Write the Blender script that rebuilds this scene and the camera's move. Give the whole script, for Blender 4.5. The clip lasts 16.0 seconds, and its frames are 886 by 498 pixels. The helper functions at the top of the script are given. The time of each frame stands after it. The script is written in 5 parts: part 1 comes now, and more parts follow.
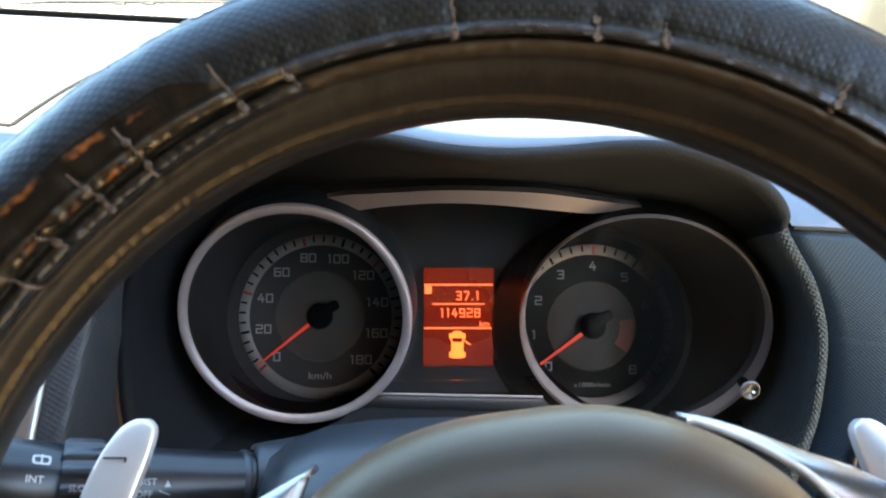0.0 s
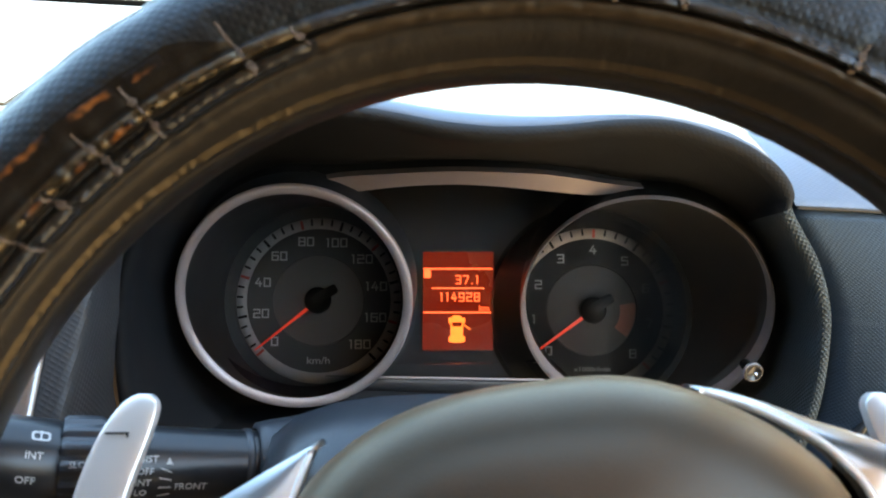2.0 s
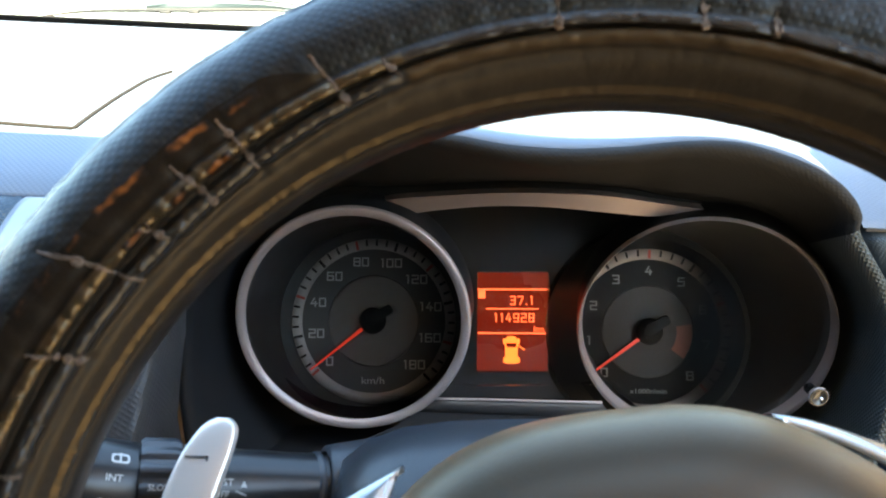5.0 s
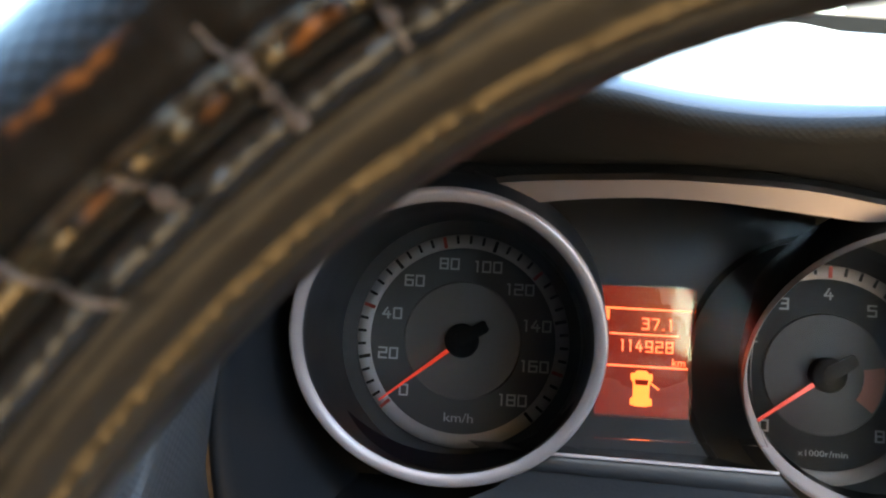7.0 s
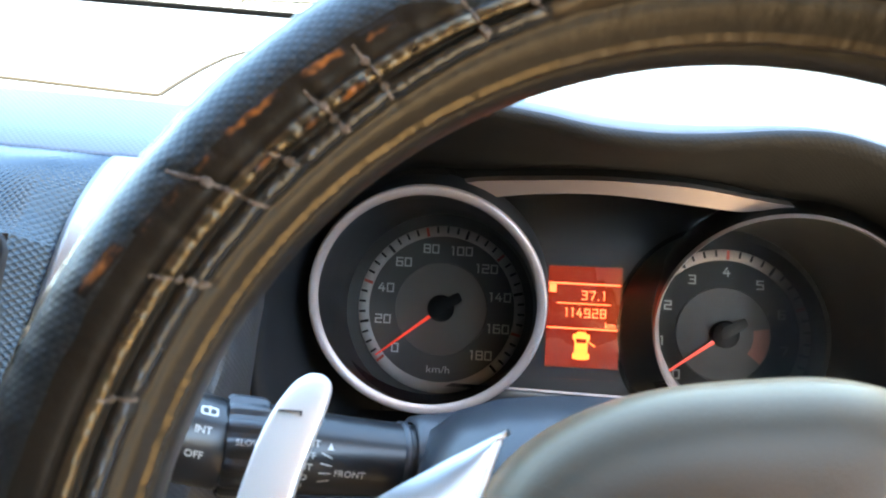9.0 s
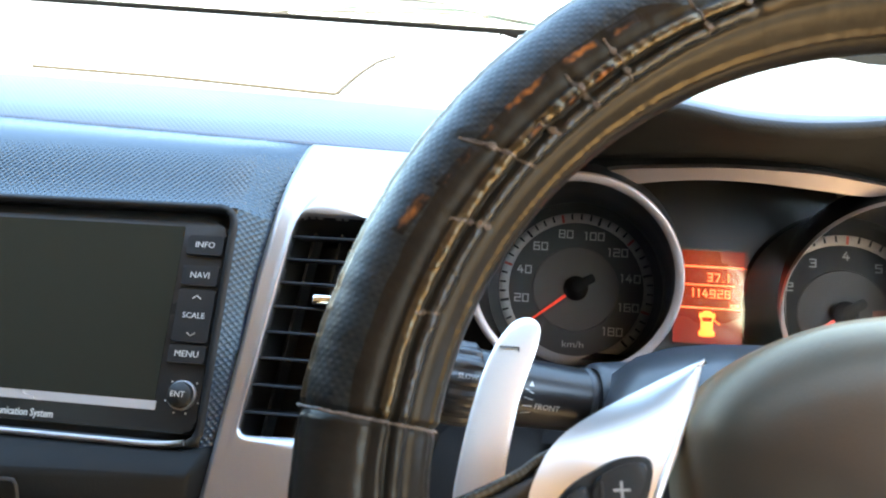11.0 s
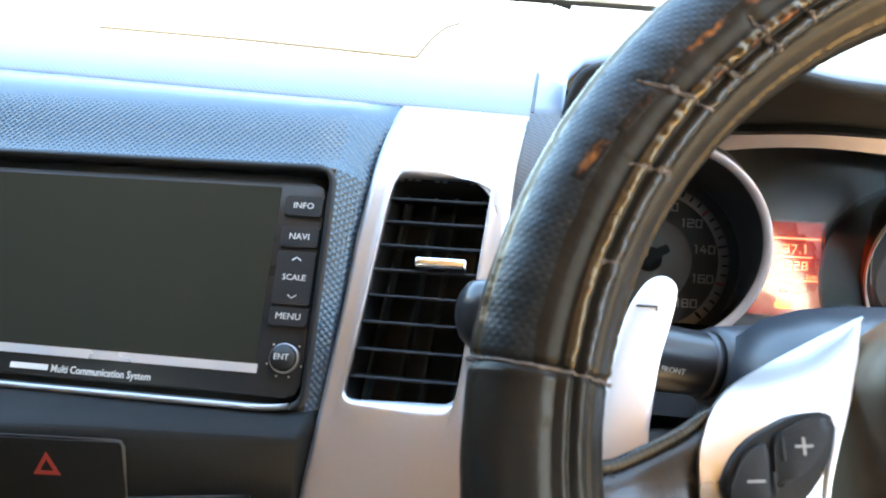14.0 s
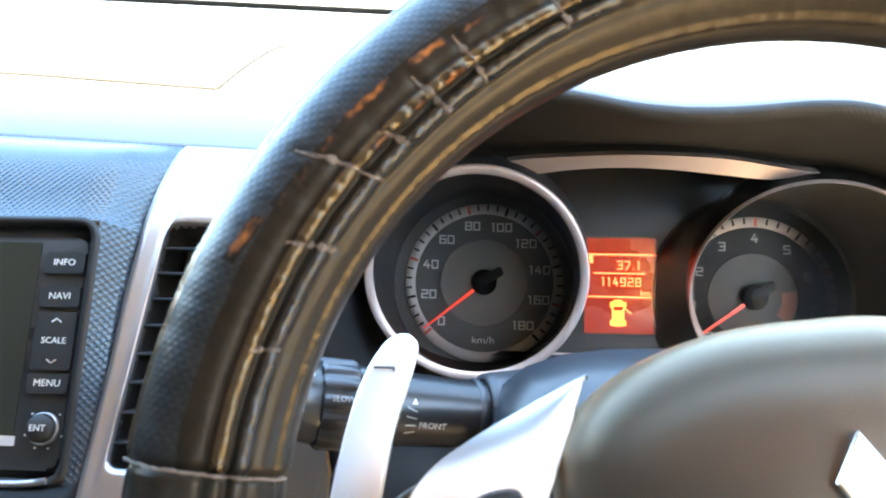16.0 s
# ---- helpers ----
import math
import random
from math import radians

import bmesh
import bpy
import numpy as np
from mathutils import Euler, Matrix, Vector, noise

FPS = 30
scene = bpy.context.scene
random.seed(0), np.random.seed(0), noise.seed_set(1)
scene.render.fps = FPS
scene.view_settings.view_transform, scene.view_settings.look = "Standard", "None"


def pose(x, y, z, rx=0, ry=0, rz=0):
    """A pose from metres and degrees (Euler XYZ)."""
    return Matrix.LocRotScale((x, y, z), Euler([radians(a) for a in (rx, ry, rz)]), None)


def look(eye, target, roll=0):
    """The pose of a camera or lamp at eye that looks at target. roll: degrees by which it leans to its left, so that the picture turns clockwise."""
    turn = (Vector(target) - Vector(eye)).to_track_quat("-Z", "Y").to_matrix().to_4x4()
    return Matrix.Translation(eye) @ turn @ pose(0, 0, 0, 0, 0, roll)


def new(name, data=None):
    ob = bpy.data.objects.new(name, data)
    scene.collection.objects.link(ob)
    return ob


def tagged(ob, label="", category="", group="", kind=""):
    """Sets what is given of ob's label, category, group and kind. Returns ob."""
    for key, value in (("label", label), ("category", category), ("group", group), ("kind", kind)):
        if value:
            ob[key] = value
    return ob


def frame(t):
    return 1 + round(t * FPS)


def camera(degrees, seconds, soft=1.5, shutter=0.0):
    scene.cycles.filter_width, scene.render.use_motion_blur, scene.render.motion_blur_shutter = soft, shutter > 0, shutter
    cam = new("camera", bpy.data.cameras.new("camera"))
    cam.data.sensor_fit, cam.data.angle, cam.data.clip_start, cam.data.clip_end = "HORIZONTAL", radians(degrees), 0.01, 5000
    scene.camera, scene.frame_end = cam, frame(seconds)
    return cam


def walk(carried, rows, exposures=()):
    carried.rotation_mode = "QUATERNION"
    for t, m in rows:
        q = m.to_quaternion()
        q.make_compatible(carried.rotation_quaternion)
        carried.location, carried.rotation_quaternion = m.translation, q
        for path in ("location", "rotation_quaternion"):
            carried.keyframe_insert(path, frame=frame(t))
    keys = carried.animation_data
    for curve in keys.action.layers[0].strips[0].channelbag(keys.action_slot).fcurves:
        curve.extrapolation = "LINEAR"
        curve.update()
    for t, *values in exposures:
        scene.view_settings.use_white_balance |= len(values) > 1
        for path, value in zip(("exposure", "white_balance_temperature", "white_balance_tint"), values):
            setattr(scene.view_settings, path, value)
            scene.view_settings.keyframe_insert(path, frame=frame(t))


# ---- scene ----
cam = camera(56.0, 16.0, soft=2.0)
cam.data.dof.use_dof, cam.data.dof.focus_distance, cam.data.dof.aperture_fstop = True, 0.50, 20.0
METRES, EYE, TILT, LEAN, TURN = 0.6, 1.15, -14.0, 0.0, 0.0
ROWS = [
    (0.0, 0.0, 0.0, 0.0, -0.0, -0.0, 0.0),
    (0.5, -0.0162, -0.006, 0.0025, 0.02, 0.43, -0.58),
    (1.0, -0.0285, 0.0043, -0.0052, -0.1, 0.37, -1.1),
    (1.5, -0.0219, 0.0076, -0.0164, -0.57, -0.0, -0.57),
    (2.0, -0.01, 0.0074, -0.0141, -0.66, -0.25, -0.02),
    (2.5, -0.0015, 0.006, -0.0129, -1.01, -0.35, -0.11),
    (3.0, -0.0033, 0.0002, -0.006, -1.37, -0.19, -0.36),
    (5.5, -0.0436, 0.0121, -0.0078, 2.46, 0.83, -0.68),
    (6.0, -0.0547, 0.0408, -0.009, 3.18, 0.72, -1.53),
    (6.5, -0.0839, 0.1337, -0.0164, 3.36, 0.94, -2.18),
    (7.0, -0.1055, 0.2159, -0.0054, 4.17, 0.63, -2.92),
    (7.5, -0.1024, 0.2254, -0.0023, 4.23, 0.32, -3.19),
    (8.0, -0.074, 0.1652, -0.0072, 3.56, 0.77, -3.09),
    (10.5, -0.1158, -0.0793, -0.0661, 6.17, 2.84, -2.98),
    (11.0, -0.156, -0.0774, -0.0809, 7.99, 2.48, -3.52),
    (11.5, -0.1838, -0.0734, -0.0895, 9.49, 1.54, -3.78),
    (12.0, -0.1919, -0.0663, -0.0926, 10.54, 0.86, -3.76),
    (12.5, -0.2019, -0.0617, -0.0969, 10.25, 0.7, -3.57),
    (13.0, -0.2257, -0.0518, -0.1016, 8.87, 0.86, -3.57),
    (13.5, -0.2308, -0.0668, -0.1062, 7.71, 1.1, -3.75),
    (14.0, -0.2465, -0.0736, -0.1049, 7.63, 1.47, -3.87),
    (14.5, -0.2435, -0.0771, -0.0988, 7.42, 2.11, -3.18),
    (15.0, -0.1974, -0.0604, -0.0869, 6.88, 1.87, -1.19),
    (15.5, -0.1459, -0.0386, -0.0707, 5.86, 1.18, -0.24),
    (16.0, -0.1149, -0.0311, -0.0557, 4.19, 1.08, -1.07),
]
EXPOSURES = [(0.0, 3.93, 7500, 0), (1.0, 3.93, 7700, 0), (2.0, 3.88, 8250, 0), (3.0, 3.93, 8250, 0), (5.5, 3.83, 7950, 0), (6.5, 3.78, 7950, 0), (7.0, 4.18, 7800, 0), (7.5, 4.58, 7700, 0), (8.0, 4.93, 7700, 0), (10.4, 4.42, 8100, 0), (11.2, 4.78, 8350, 0), (12.5, 4.88, 8350, 0), (14.5, 5.18, 8100, 0), (15.4, 5.48, 7950, 0), (16.0, 5.23, 7900, 0)]
walk(cam, [(t, pose(0, 0, EYE, TILT, LEAN, TURN) @ pose(METRES * x, METRES * y, METRES * z, 90 + pitch, roll, yaw)) for t, x, y, z, yaw, pitch, roll in ROWS], EXPOSURES)

# ---- light ----
SUN_AZ, SUN_EL = 165.0, 53.0          # degrees: to the car's right; above the horizon
world = bpy.data.worlds.new("sky")
scene.world = world
world.use_nodes = True
_wn, _wl = world.node_tree.nodes, world.node_tree.links
_sky = _wn.new("ShaderNodeTexSky")
_sky.sky_type, _sky.sun_disc = "NISHITA", False
_sky.dust_density, _sky.ozone_density = 0.7, 4.0
_sky.sun_elevation, _sky.sun_rotation = radians(SUN_EL), radians(SUN_AZ)
_wl.new(_sky.outputs[0], _wn["Background"].inputs[0])
_wn["Background"].inputs[1].default_value = 0.15
_sun = new("sun", bpy.data.lights.new("sun", "SUN"))
_sun.data.energy, _sun.data.angle, _sun.data.color = 4.0, radians(0.6), (1.0, 0.90, 0.76)
_d = Vector((math.sin(radians(SUN_AZ)) * math.cos(radians(SUN_EL)), math.cos(radians(SUN_AZ)) * math.cos(radians(SUN_EL)), math.sin(radians(SUN_EL))))
_sun.matrix_world = look(_d * 20, (0, 0, 0))


# ---- materials ----
def mat(name, col, rough=0.5, metal=0.0, grain=900.0, bump=0.15, vary=0.25, blotch=9.0, dots=None, emit=None, spec=0.5, coat=0.0, rvary=0.12, depth=0.0006, under=None, span=(0.15, 0.6)):
    """A surface with fine grain, large blotches and, where asked, a dimpled lattice laid out in metres on the surface."""
    m = bpy.data.materials.new(name)
    m.use_nodes = True
    nt = m.node_tree
    N, K = nt.nodes, nt.links
    b = N["Principled BSDF"]
    tc = N.new("ShaderNodeTexCoord")
    fine, big = N.new("ShaderNodeTexNoise"), N.new("ShaderNodeTexNoise")
    fine.inputs["Scale"].default_value, fine.inputs["Detail"].default_value = grain, 3
    big.inputs["Scale"].default_value, big.inputs["Detail"].default_value = blotch, 5
    for n in (fine, big):
        K.new(tc.outputs["Object"], n.inputs["Vector"])
    ramp = N.new("ShaderNodeMix")
    ramp.data_type = "RGBA"
    lo, hi = 1 - vary, 1 + vary
    ramp.inputs[6].default_value = (*[c * lo for c in col], 1)
    ramp.inputs[7].default_value = (*[min(1, c * hi) for c in col], 1)
    both = N.new("ShaderNodeMath")
    both.operation = "MULTIPLY_ADD"
    K.new(fine.outputs[0], both.inputs[0])
    both.inputs[1].default_value = 0.4
    sub = N.new("ShaderNodeMath")
    sub.operation = "MULTIPLY"
    K.new(big.outputs[0], sub.inputs[0])
    sub.inputs[1].default_value = 0.6
    K.new(sub.outputs[0], both.inputs[2])
    if under:
        ramp.inputs[6].default_value = (*under, 1)
        st = N.new("ShaderNodeMapRange")
        st.inputs[1].default_value, st.inputs[2].default_value = 0.42, 0.62
        K.new(both.outputs[0], st.inputs[0])
        K.new(st.outputs[0], ramp.inputs[0])
    else:
        K.new(both.outputs[0], ramp.inputs[0])
    K.new(ramp.outputs[2], b.inputs["Base Color"])
    rr = N.new("ShaderNodeMapRange")
    rr.inputs[1].default_value, rr.inputs[2].default_value = 0.3, 0.7
    rr.inputs[3].default_value, rr.inputs[4].default_value = max(0.02, rough - rvary), min(1, rough + rvary)
    K.new(big.outputs[0], rr.inputs[0])
    K.new(rr.outputs[0], b.inputs["Roughness"])
    b.inputs["Metallic"].default_value = metal
    b.inputs["Specular IOR Level"].default_value = spec
    b.inputs["Coat Weight"].default_value = coat
    bp = N.new("ShaderNodeBump")
    bp.inputs["Strength"].default_value, bp.inputs["Distance"].default_value = bump, 0.0004
    K.new(fine.outputs[0], bp.inputs["Height"])
    last = bp
    if dots:
        pitch, inward = dots
        mp = N.new("ShaderNodeMapping")
        mp.inputs["Rotation"].default_value = (0, 0, radians(45))
        mp.inputs["Scale"].default_value = (1 / pitch, 1 / pitch, 0)
        K.new(tc.outputs["UV"], mp.inputs["Vector"])
        vo = N.new("ShaderNodeTexVoronoi")
        vo.inputs["Randomness"].default_value, vo.inputs["Scale"].default_value = 0.0, 1.0
        K.new(mp.outputs[0], vo.inputs["Vector"])
        pr = N.new("ShaderNodeMapRange")
        pr.interpolation_type = "SMOOTHSTEP"
        pr.inputs[1].default_value, pr.inputs[2].default_value = span
        pr.inputs[3].default_value, pr.inputs[4].default_value = (0, 1) if inward else (1, 0)
        K.new(vo.outputs["Distance"], pr.inputs[0])
        b2 = N.new("ShaderNodeBump")
        b2.inputs["Strength"].default_value, b2.inputs["Distance"].default_value = 1.0, depth
        K.new(pr.outputs[0], b2.inputs["Height"])
        K.new(bp.outputs[0], b2.inputs["Normal"])
        last = b2
    K.new(last.outputs[0], b.inputs["Normal"])
    if emit:
        b.inputs["Emission Color"].default_value = (*emit[0], 1)
        b.inputs["Emission Strength"].default_value = emit[1]
    return m


# skylight is put into these colours: dash top paler, all of them bluer
PAD = mat("sky-tinted dash pad plastic", (0.112, 0.145, 0.190), 0.46, dots=(0.0024, False), bump=0.06, depth=0.00010, vary=0.12, rvary=0.03)
FASCIA = mat("sky-tinted fascia plastic", (0.010, 0.019, 0.033), 0.25, dots=(0.0024, False), bump=0.06, depth=0.00019, vary=0.12, rvary=0.02, spec=0.7)
# bluish specular tint imitates sky reflected in the fascia
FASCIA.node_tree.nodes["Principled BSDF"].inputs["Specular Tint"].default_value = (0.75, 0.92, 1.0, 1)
WRAP = mat("grey dimpled plastic", (0.034, 0.035, 0.037), 0.42, dots=(0.0024, False), bump=0.06, depth=0.00015, vary=0.12, rvary=0.03, spec=0.4)
PANEL = mat("sky-tinted side panel plastic", (0.010, 0.017, 0.028), 0.44, dots=(0.0017, False), bump=0.06, depth=0.00016, vary=0.15, spec=0.42)
# same sky-blue tint painted into the side panel's sheen
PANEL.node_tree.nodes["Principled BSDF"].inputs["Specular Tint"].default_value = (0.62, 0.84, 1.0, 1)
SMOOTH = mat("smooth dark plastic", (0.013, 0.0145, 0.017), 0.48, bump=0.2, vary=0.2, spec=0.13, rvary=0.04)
CONSOLE = mat("matte console plastic", (0.0085, 0.0085, 0.008), 0.5, bump=0.2, vary=0.2, spec=0.10, rvary=0.04)
STALKM = mat("satin stalk black", (0.015, 0.016, 0.018), 0.30, bump=0.05, vary=0.2, rvary=0.03, spec=0.45)
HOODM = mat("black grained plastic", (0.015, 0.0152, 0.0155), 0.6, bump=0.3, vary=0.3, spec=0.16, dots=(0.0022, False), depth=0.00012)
VANE = mat("grey vane plastic", (0.032, 0.032, 0.032), 0.5, bump=0.1)
SHELL = mat("column plastic", (0.032, 0.035, 0.041), 0.38, bump=0.25, vary=0.2)
GLOSSY = mat("piano black", (0.017, 0.017, 0.018), 0.16, bump=0.0, vary=0.2, rvary=0.04)
MATTE = mat("matte black", (0.016, 0.016, 0.016), 0.65, bump=0.3)
GAP = mat("shadow gap black", (0.022, 0.021, 0.020), 0.8, bump=0.2, spec=0.05)
# one silver in two tones: paddles lightened, vent strip darkened, for their reflections
SILVER = mat("satin silver paint", (0.375, 0.375, 0.385), 0.31, 0.85, grain=2600, bump=0.06, vary=0.05, rvary=0.05)
SPOKE_SILVER = mat("satin spoke silver", (0.52, 0.51, 0.50), 0.27, 0.95, grain=2600, bump=0.05, vary=0.04, rvary=0.05)
SILVER_W = mat("silver paint lightened for reflections", (0.80, 0.775, 0.75), 0.32, 0.5, grain=2600, bump=0.05, vary=0.04, rvary=0.05)
RINGM = mat("satin ring metal", (0.42, 0.365, 0.355), 0.38, 0.45, grain=2600, bump=0.05, vary=0.06, rvary=0.05)
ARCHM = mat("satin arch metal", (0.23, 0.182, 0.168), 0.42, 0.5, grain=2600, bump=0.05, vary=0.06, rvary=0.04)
# right-hand lining: paler colour in place of the light that falls on it
LINING_LIT = mat("dimpled lining plastic lightened as if lit", (0.050, 0.064, 0.068), 0.44, dots=(0.0022, False), bump=0.1, depth=0.0008, vary=0.15, spec=0.35)
RED_DIM = mat("dim red print", (0.17, 0.045, 0.020), 0.55, bump=0.0)
CHROME = mat("chrome", (0.85, 0.86, 0.88), 0.10, 1.0, bump=0.0, vary=0.04, rvary=0.04)
LEATHER = mat("dimpled black leather", (0.0070, 0.0070, 0.0070), 0.42, dots=(0.0026, False), bump=0.10, vary=0.4, blotch=45, depth=0.00008, rvary=0.03, spec=0.32, span=(0.12, 0.40))
# bluish tint puts reflected sky into the dimpled leather's sheen
LEATHER.node_tree.nodes["Principled BSDF"].inputs["Specular Tint"].default_value = (0.82, 0.93, 1.0, 1)
LEATHER_S = mat("smooth black leather", (0.013, 0.012, 0.011), 0.26, grain=700, bump=0.22, vary=0.5, blotch=40, rvary=0.04, spec=0.35)
LEATHER_C = mat("brown-black hem leather", (0.024, 0.016, 0.009), 0.40, grain=700, bump=0.25, vary=0.5, blotch=40, rvary=0.05, spec=0.30)
LEATHER_G = mat("smooth grip leather", (0.012, 0.0105, 0.009), 0.34, grain=600, bump=0.2, vary=0.5, blotch=40, rvary=0.05, spec=0.2)
LEATHER_P = mat("glossy black leather with gold glint tint", (0.016, 0.013, 0.009), 0.29, grain=700, bump=0.3, vary=0.5, blotch=40, rvary=0.06, spec=0.85)
# gold tint paints the colour of warm reflections into the seam's glints
LEATHER_P.node_tree.nodes["Principled BSDF"].inputs["Specular Tint"].default_value = (1.0, 0.76, 0.46, 1)
LEATHER_H = mat("hem leather with gold glint tint", (0.017, 0.013, 0.008), 0.36, grain=700, bump=0.3, vary=0.5, blotch=40, rvary=0.06, spec=0.42)
# same gold reflection colour painted into the hem
LEATHER_H.node_tree.nodes["Principled BSDF"].inputs["Specular Tint"].default_value = (1.0, 0.76, 0.46, 1)
LEATHER_B = mat("matte brown-black leather", (0.0105, 0.0088, 0.0072), 0.42, grain=700, bump=0.25, vary=0.5, blotch=40, rvary=0.04, spec=0.26)
LEATHER_R = mat("rubbed brown-black leather", (0.0075, 0.0058, 0.0045), 0.42, grain=600, bump=0.2, vary=0.5, blotch=60, rvary=0.05, spec=0.15)
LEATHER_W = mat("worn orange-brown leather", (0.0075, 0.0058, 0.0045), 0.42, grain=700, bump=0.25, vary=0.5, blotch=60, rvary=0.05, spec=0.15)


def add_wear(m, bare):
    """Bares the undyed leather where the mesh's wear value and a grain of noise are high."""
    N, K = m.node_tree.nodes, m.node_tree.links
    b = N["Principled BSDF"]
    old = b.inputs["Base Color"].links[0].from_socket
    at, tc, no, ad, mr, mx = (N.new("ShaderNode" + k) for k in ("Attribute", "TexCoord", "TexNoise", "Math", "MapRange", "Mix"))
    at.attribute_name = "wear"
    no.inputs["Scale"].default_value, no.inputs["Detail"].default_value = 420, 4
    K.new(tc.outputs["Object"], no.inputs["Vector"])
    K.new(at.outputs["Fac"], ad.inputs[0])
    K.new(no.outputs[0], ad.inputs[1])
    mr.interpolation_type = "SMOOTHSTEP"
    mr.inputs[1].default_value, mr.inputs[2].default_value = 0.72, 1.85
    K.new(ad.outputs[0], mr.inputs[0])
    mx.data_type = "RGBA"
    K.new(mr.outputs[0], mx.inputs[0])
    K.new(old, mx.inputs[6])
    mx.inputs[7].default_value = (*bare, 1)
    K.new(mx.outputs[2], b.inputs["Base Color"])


# warm tint: golden reflections put into the sheen of these leathers
for m_ in (LEATHER_R, LEATHER_C, LEATHER_G, LEATHER_B):
    m_.node_tree.nodes["Principled BSDF"].inputs["Specular Tint"].default_value = (1.0, 0.88, 0.70, 1)
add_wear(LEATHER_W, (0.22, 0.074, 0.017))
THREAD_G = mat("frayed brown thread", (0.110, 0.080, 0.060), 0.45, grain=3000, bump=0.8, vary=0.4, blotch=120)
AIRBAG = mat("airbag plastic with painted cream sheen", (0.034, 0.030, 0.028), 0.36, 0.3, grain=1400, bump=0.2, vary=0.12, blotch=5, rvary=0.03, spec=0.5)
# cream tint and sheen paint the warm light along the cover's crest
_b = AIRBAG.node_tree.nodes["Principled BSDF"]
_b.inputs["Specular Tint"].default_value = (1.0, 0.80, 0.54, 1)
_b.inputs["Sheen Weight"].default_value, _b.inputs["Sheen Roughness"].default_value = 0.35, 0.5
_b.inputs["Sheen Tint"].default_value = (1.0, 0.76, 0.46, 1)
WALLM = mat("gloss black ring wall", (0.006, 0.006, 0.006), 0.30, bump=0.0, vary=0.1, rvary=0.03, spec=0.28)
CENTREM = mat("satin black centre panel", (0.027, 0.027, 0.028), 0.34, bump=0.05, vary=0.15, rvary=0.03, spec=0.4)
TUBEM = mat("black dial tube", (0.034, 0.034, 0.034), 0.5, bump=0.1)
DIAL = mat("dial black", (0.046, 0.046, 0.045), 0.55, bump=0.1)
# tachometer copies of the dial colours are darkened for the shade it sits in
DIAL_SHADED = mat("shaded tachometer black", (0.011, 0.0105, 0.010), 0.6, bump=0.1, spec=0.12)
DISC = mat("dial grey", (0.088, 0.080, 0.071), 0.45, bump=0.1, vary=0.1)
DISC_SHADED = mat("shaded tachometer grey", (0.039, 0.0355, 0.032), 0.5, bump=0.1, vary=0.1, spec=0.15)
TICKBAND = mat("scale silver print", (0.30, 0.28, 0.27), 0.45, bump=0.1, vary=0.12)
TICKBAND_SHADED = mat("shaded tachometer scale print", (0.26, 0.22, 0.20), 0.5, bump=0.1, vary=0.12, spec=0.15)
INK = mat("black print", (0.008, 0.0075, 0.0075), 0.6, bump=0.0, spec=0.15)
INK_RED = mat("red print", (0.30, 0.035, 0.02), 0.55, bump=0.0)
KEYMARK = mat("grey key print", (0.22, 0.22, 0.215), 0.5, bump=0.0, vary=0.05)
NUMERAL_SHADED = mat("shaded tachometer numerals", (0.24, 0.24, 0.235), 0.5, bump=0.0, vary=0.05)
NUMERAL = mat("pale numerals", (0.44, 0.44, 0.43), 0.5, bump=0.0, vary=0.05)
NEEDLE = mat("red needle", (0.75, 0.05, 0.025), 0.4, bump=0.0, emit=((1.0, 0.06, 0.02), 0.02))
LCD_BACK = mat("lcd glow", (0.06, 0.006, 0.003), 0.3, bump=0.0, vary=0.05, emit=((1.0, 0.055, 0.02), 0.013))
LCD_ON = mat("lcd lit segments", (0.4, 0.06, 0.01), 0.4, bump=0.0, emit=((1.0, 0.105, 0.04), 0.30))
LCD_AMBER = mat("lcd amber", (0.4, 0.15, 0.01), 0.4, bump=0.0, emit=((1.0, 0.145, 0.03), 0.27))
WHITE_INK = mat("white print", (0.50, 0.51, 0.50), 0.5, bump=0.0, vary=0.05)
HAZARD_RED = mat("hazard red", (0.23, 0.025, 0.018), 0.45, bump=0.0)
SCREEN = mat("blank lcd glass", (0.021, 0.0225, 0.018), 0.14, bump=0.0, vary=0.1, rvary=0.03, spec=0.14)
STRIP = mat("silver screen strip", (0.62, 0.66, 0.70), 0.30, 0.6, bump=0.0, vary=0.05)
BEZEL = mat("nav bezel plastic", (0.016, 0.0175, 0.019), 0.34, bump=0.15, spec=0.2)
KEY = mat("rubbery key black", (0.018, 0.0195, 0.021), 0.45, bump=0.2, spec=0.2)
RUBBER = mat("black rubber", (0.018, 0.018, 0.018), 0.65, bump=0.2, spec=0.15)
PALEARM = mat("pale blue-grey paint", (0.040, 0.060, 0.065), 0.5, bump=0.1, vary=0.1)
WEATHERED = mat("weathered grey rubber", (0.012, 0.0135, 0.014), 0.6, bump=0.3, vary=0.3)
BODY = mat("white car paint", (0.70, 0.72, 0.73), 0.25, 0.0, bump=0.0, vary=0.04, coat=0.5)
CLOTH = mat("headliner cloth", (0.48, 0.36, 0.225), 0.9, grain=600, bump=0.5, vary=0.1)
SEATM = mat("brown seat cloth", (0.060, 0.044, 0.032), 0.85, grain=500, bump=0.6, vary=0.2)
DOORM = mat("brown door trim", (0.17, 0.125, 0.088), 0.6, grain=500, bump=0.4)
CARPET = mat("brown floor carpet", (0.085, 0.062, 0.045), 0.95, grain=400, bump=0.8)
PLASTER = mat("grey plaster", (0.22, 0.19, 0.16), 0.85, grain=80, bump=0.4, blotch=1.5)
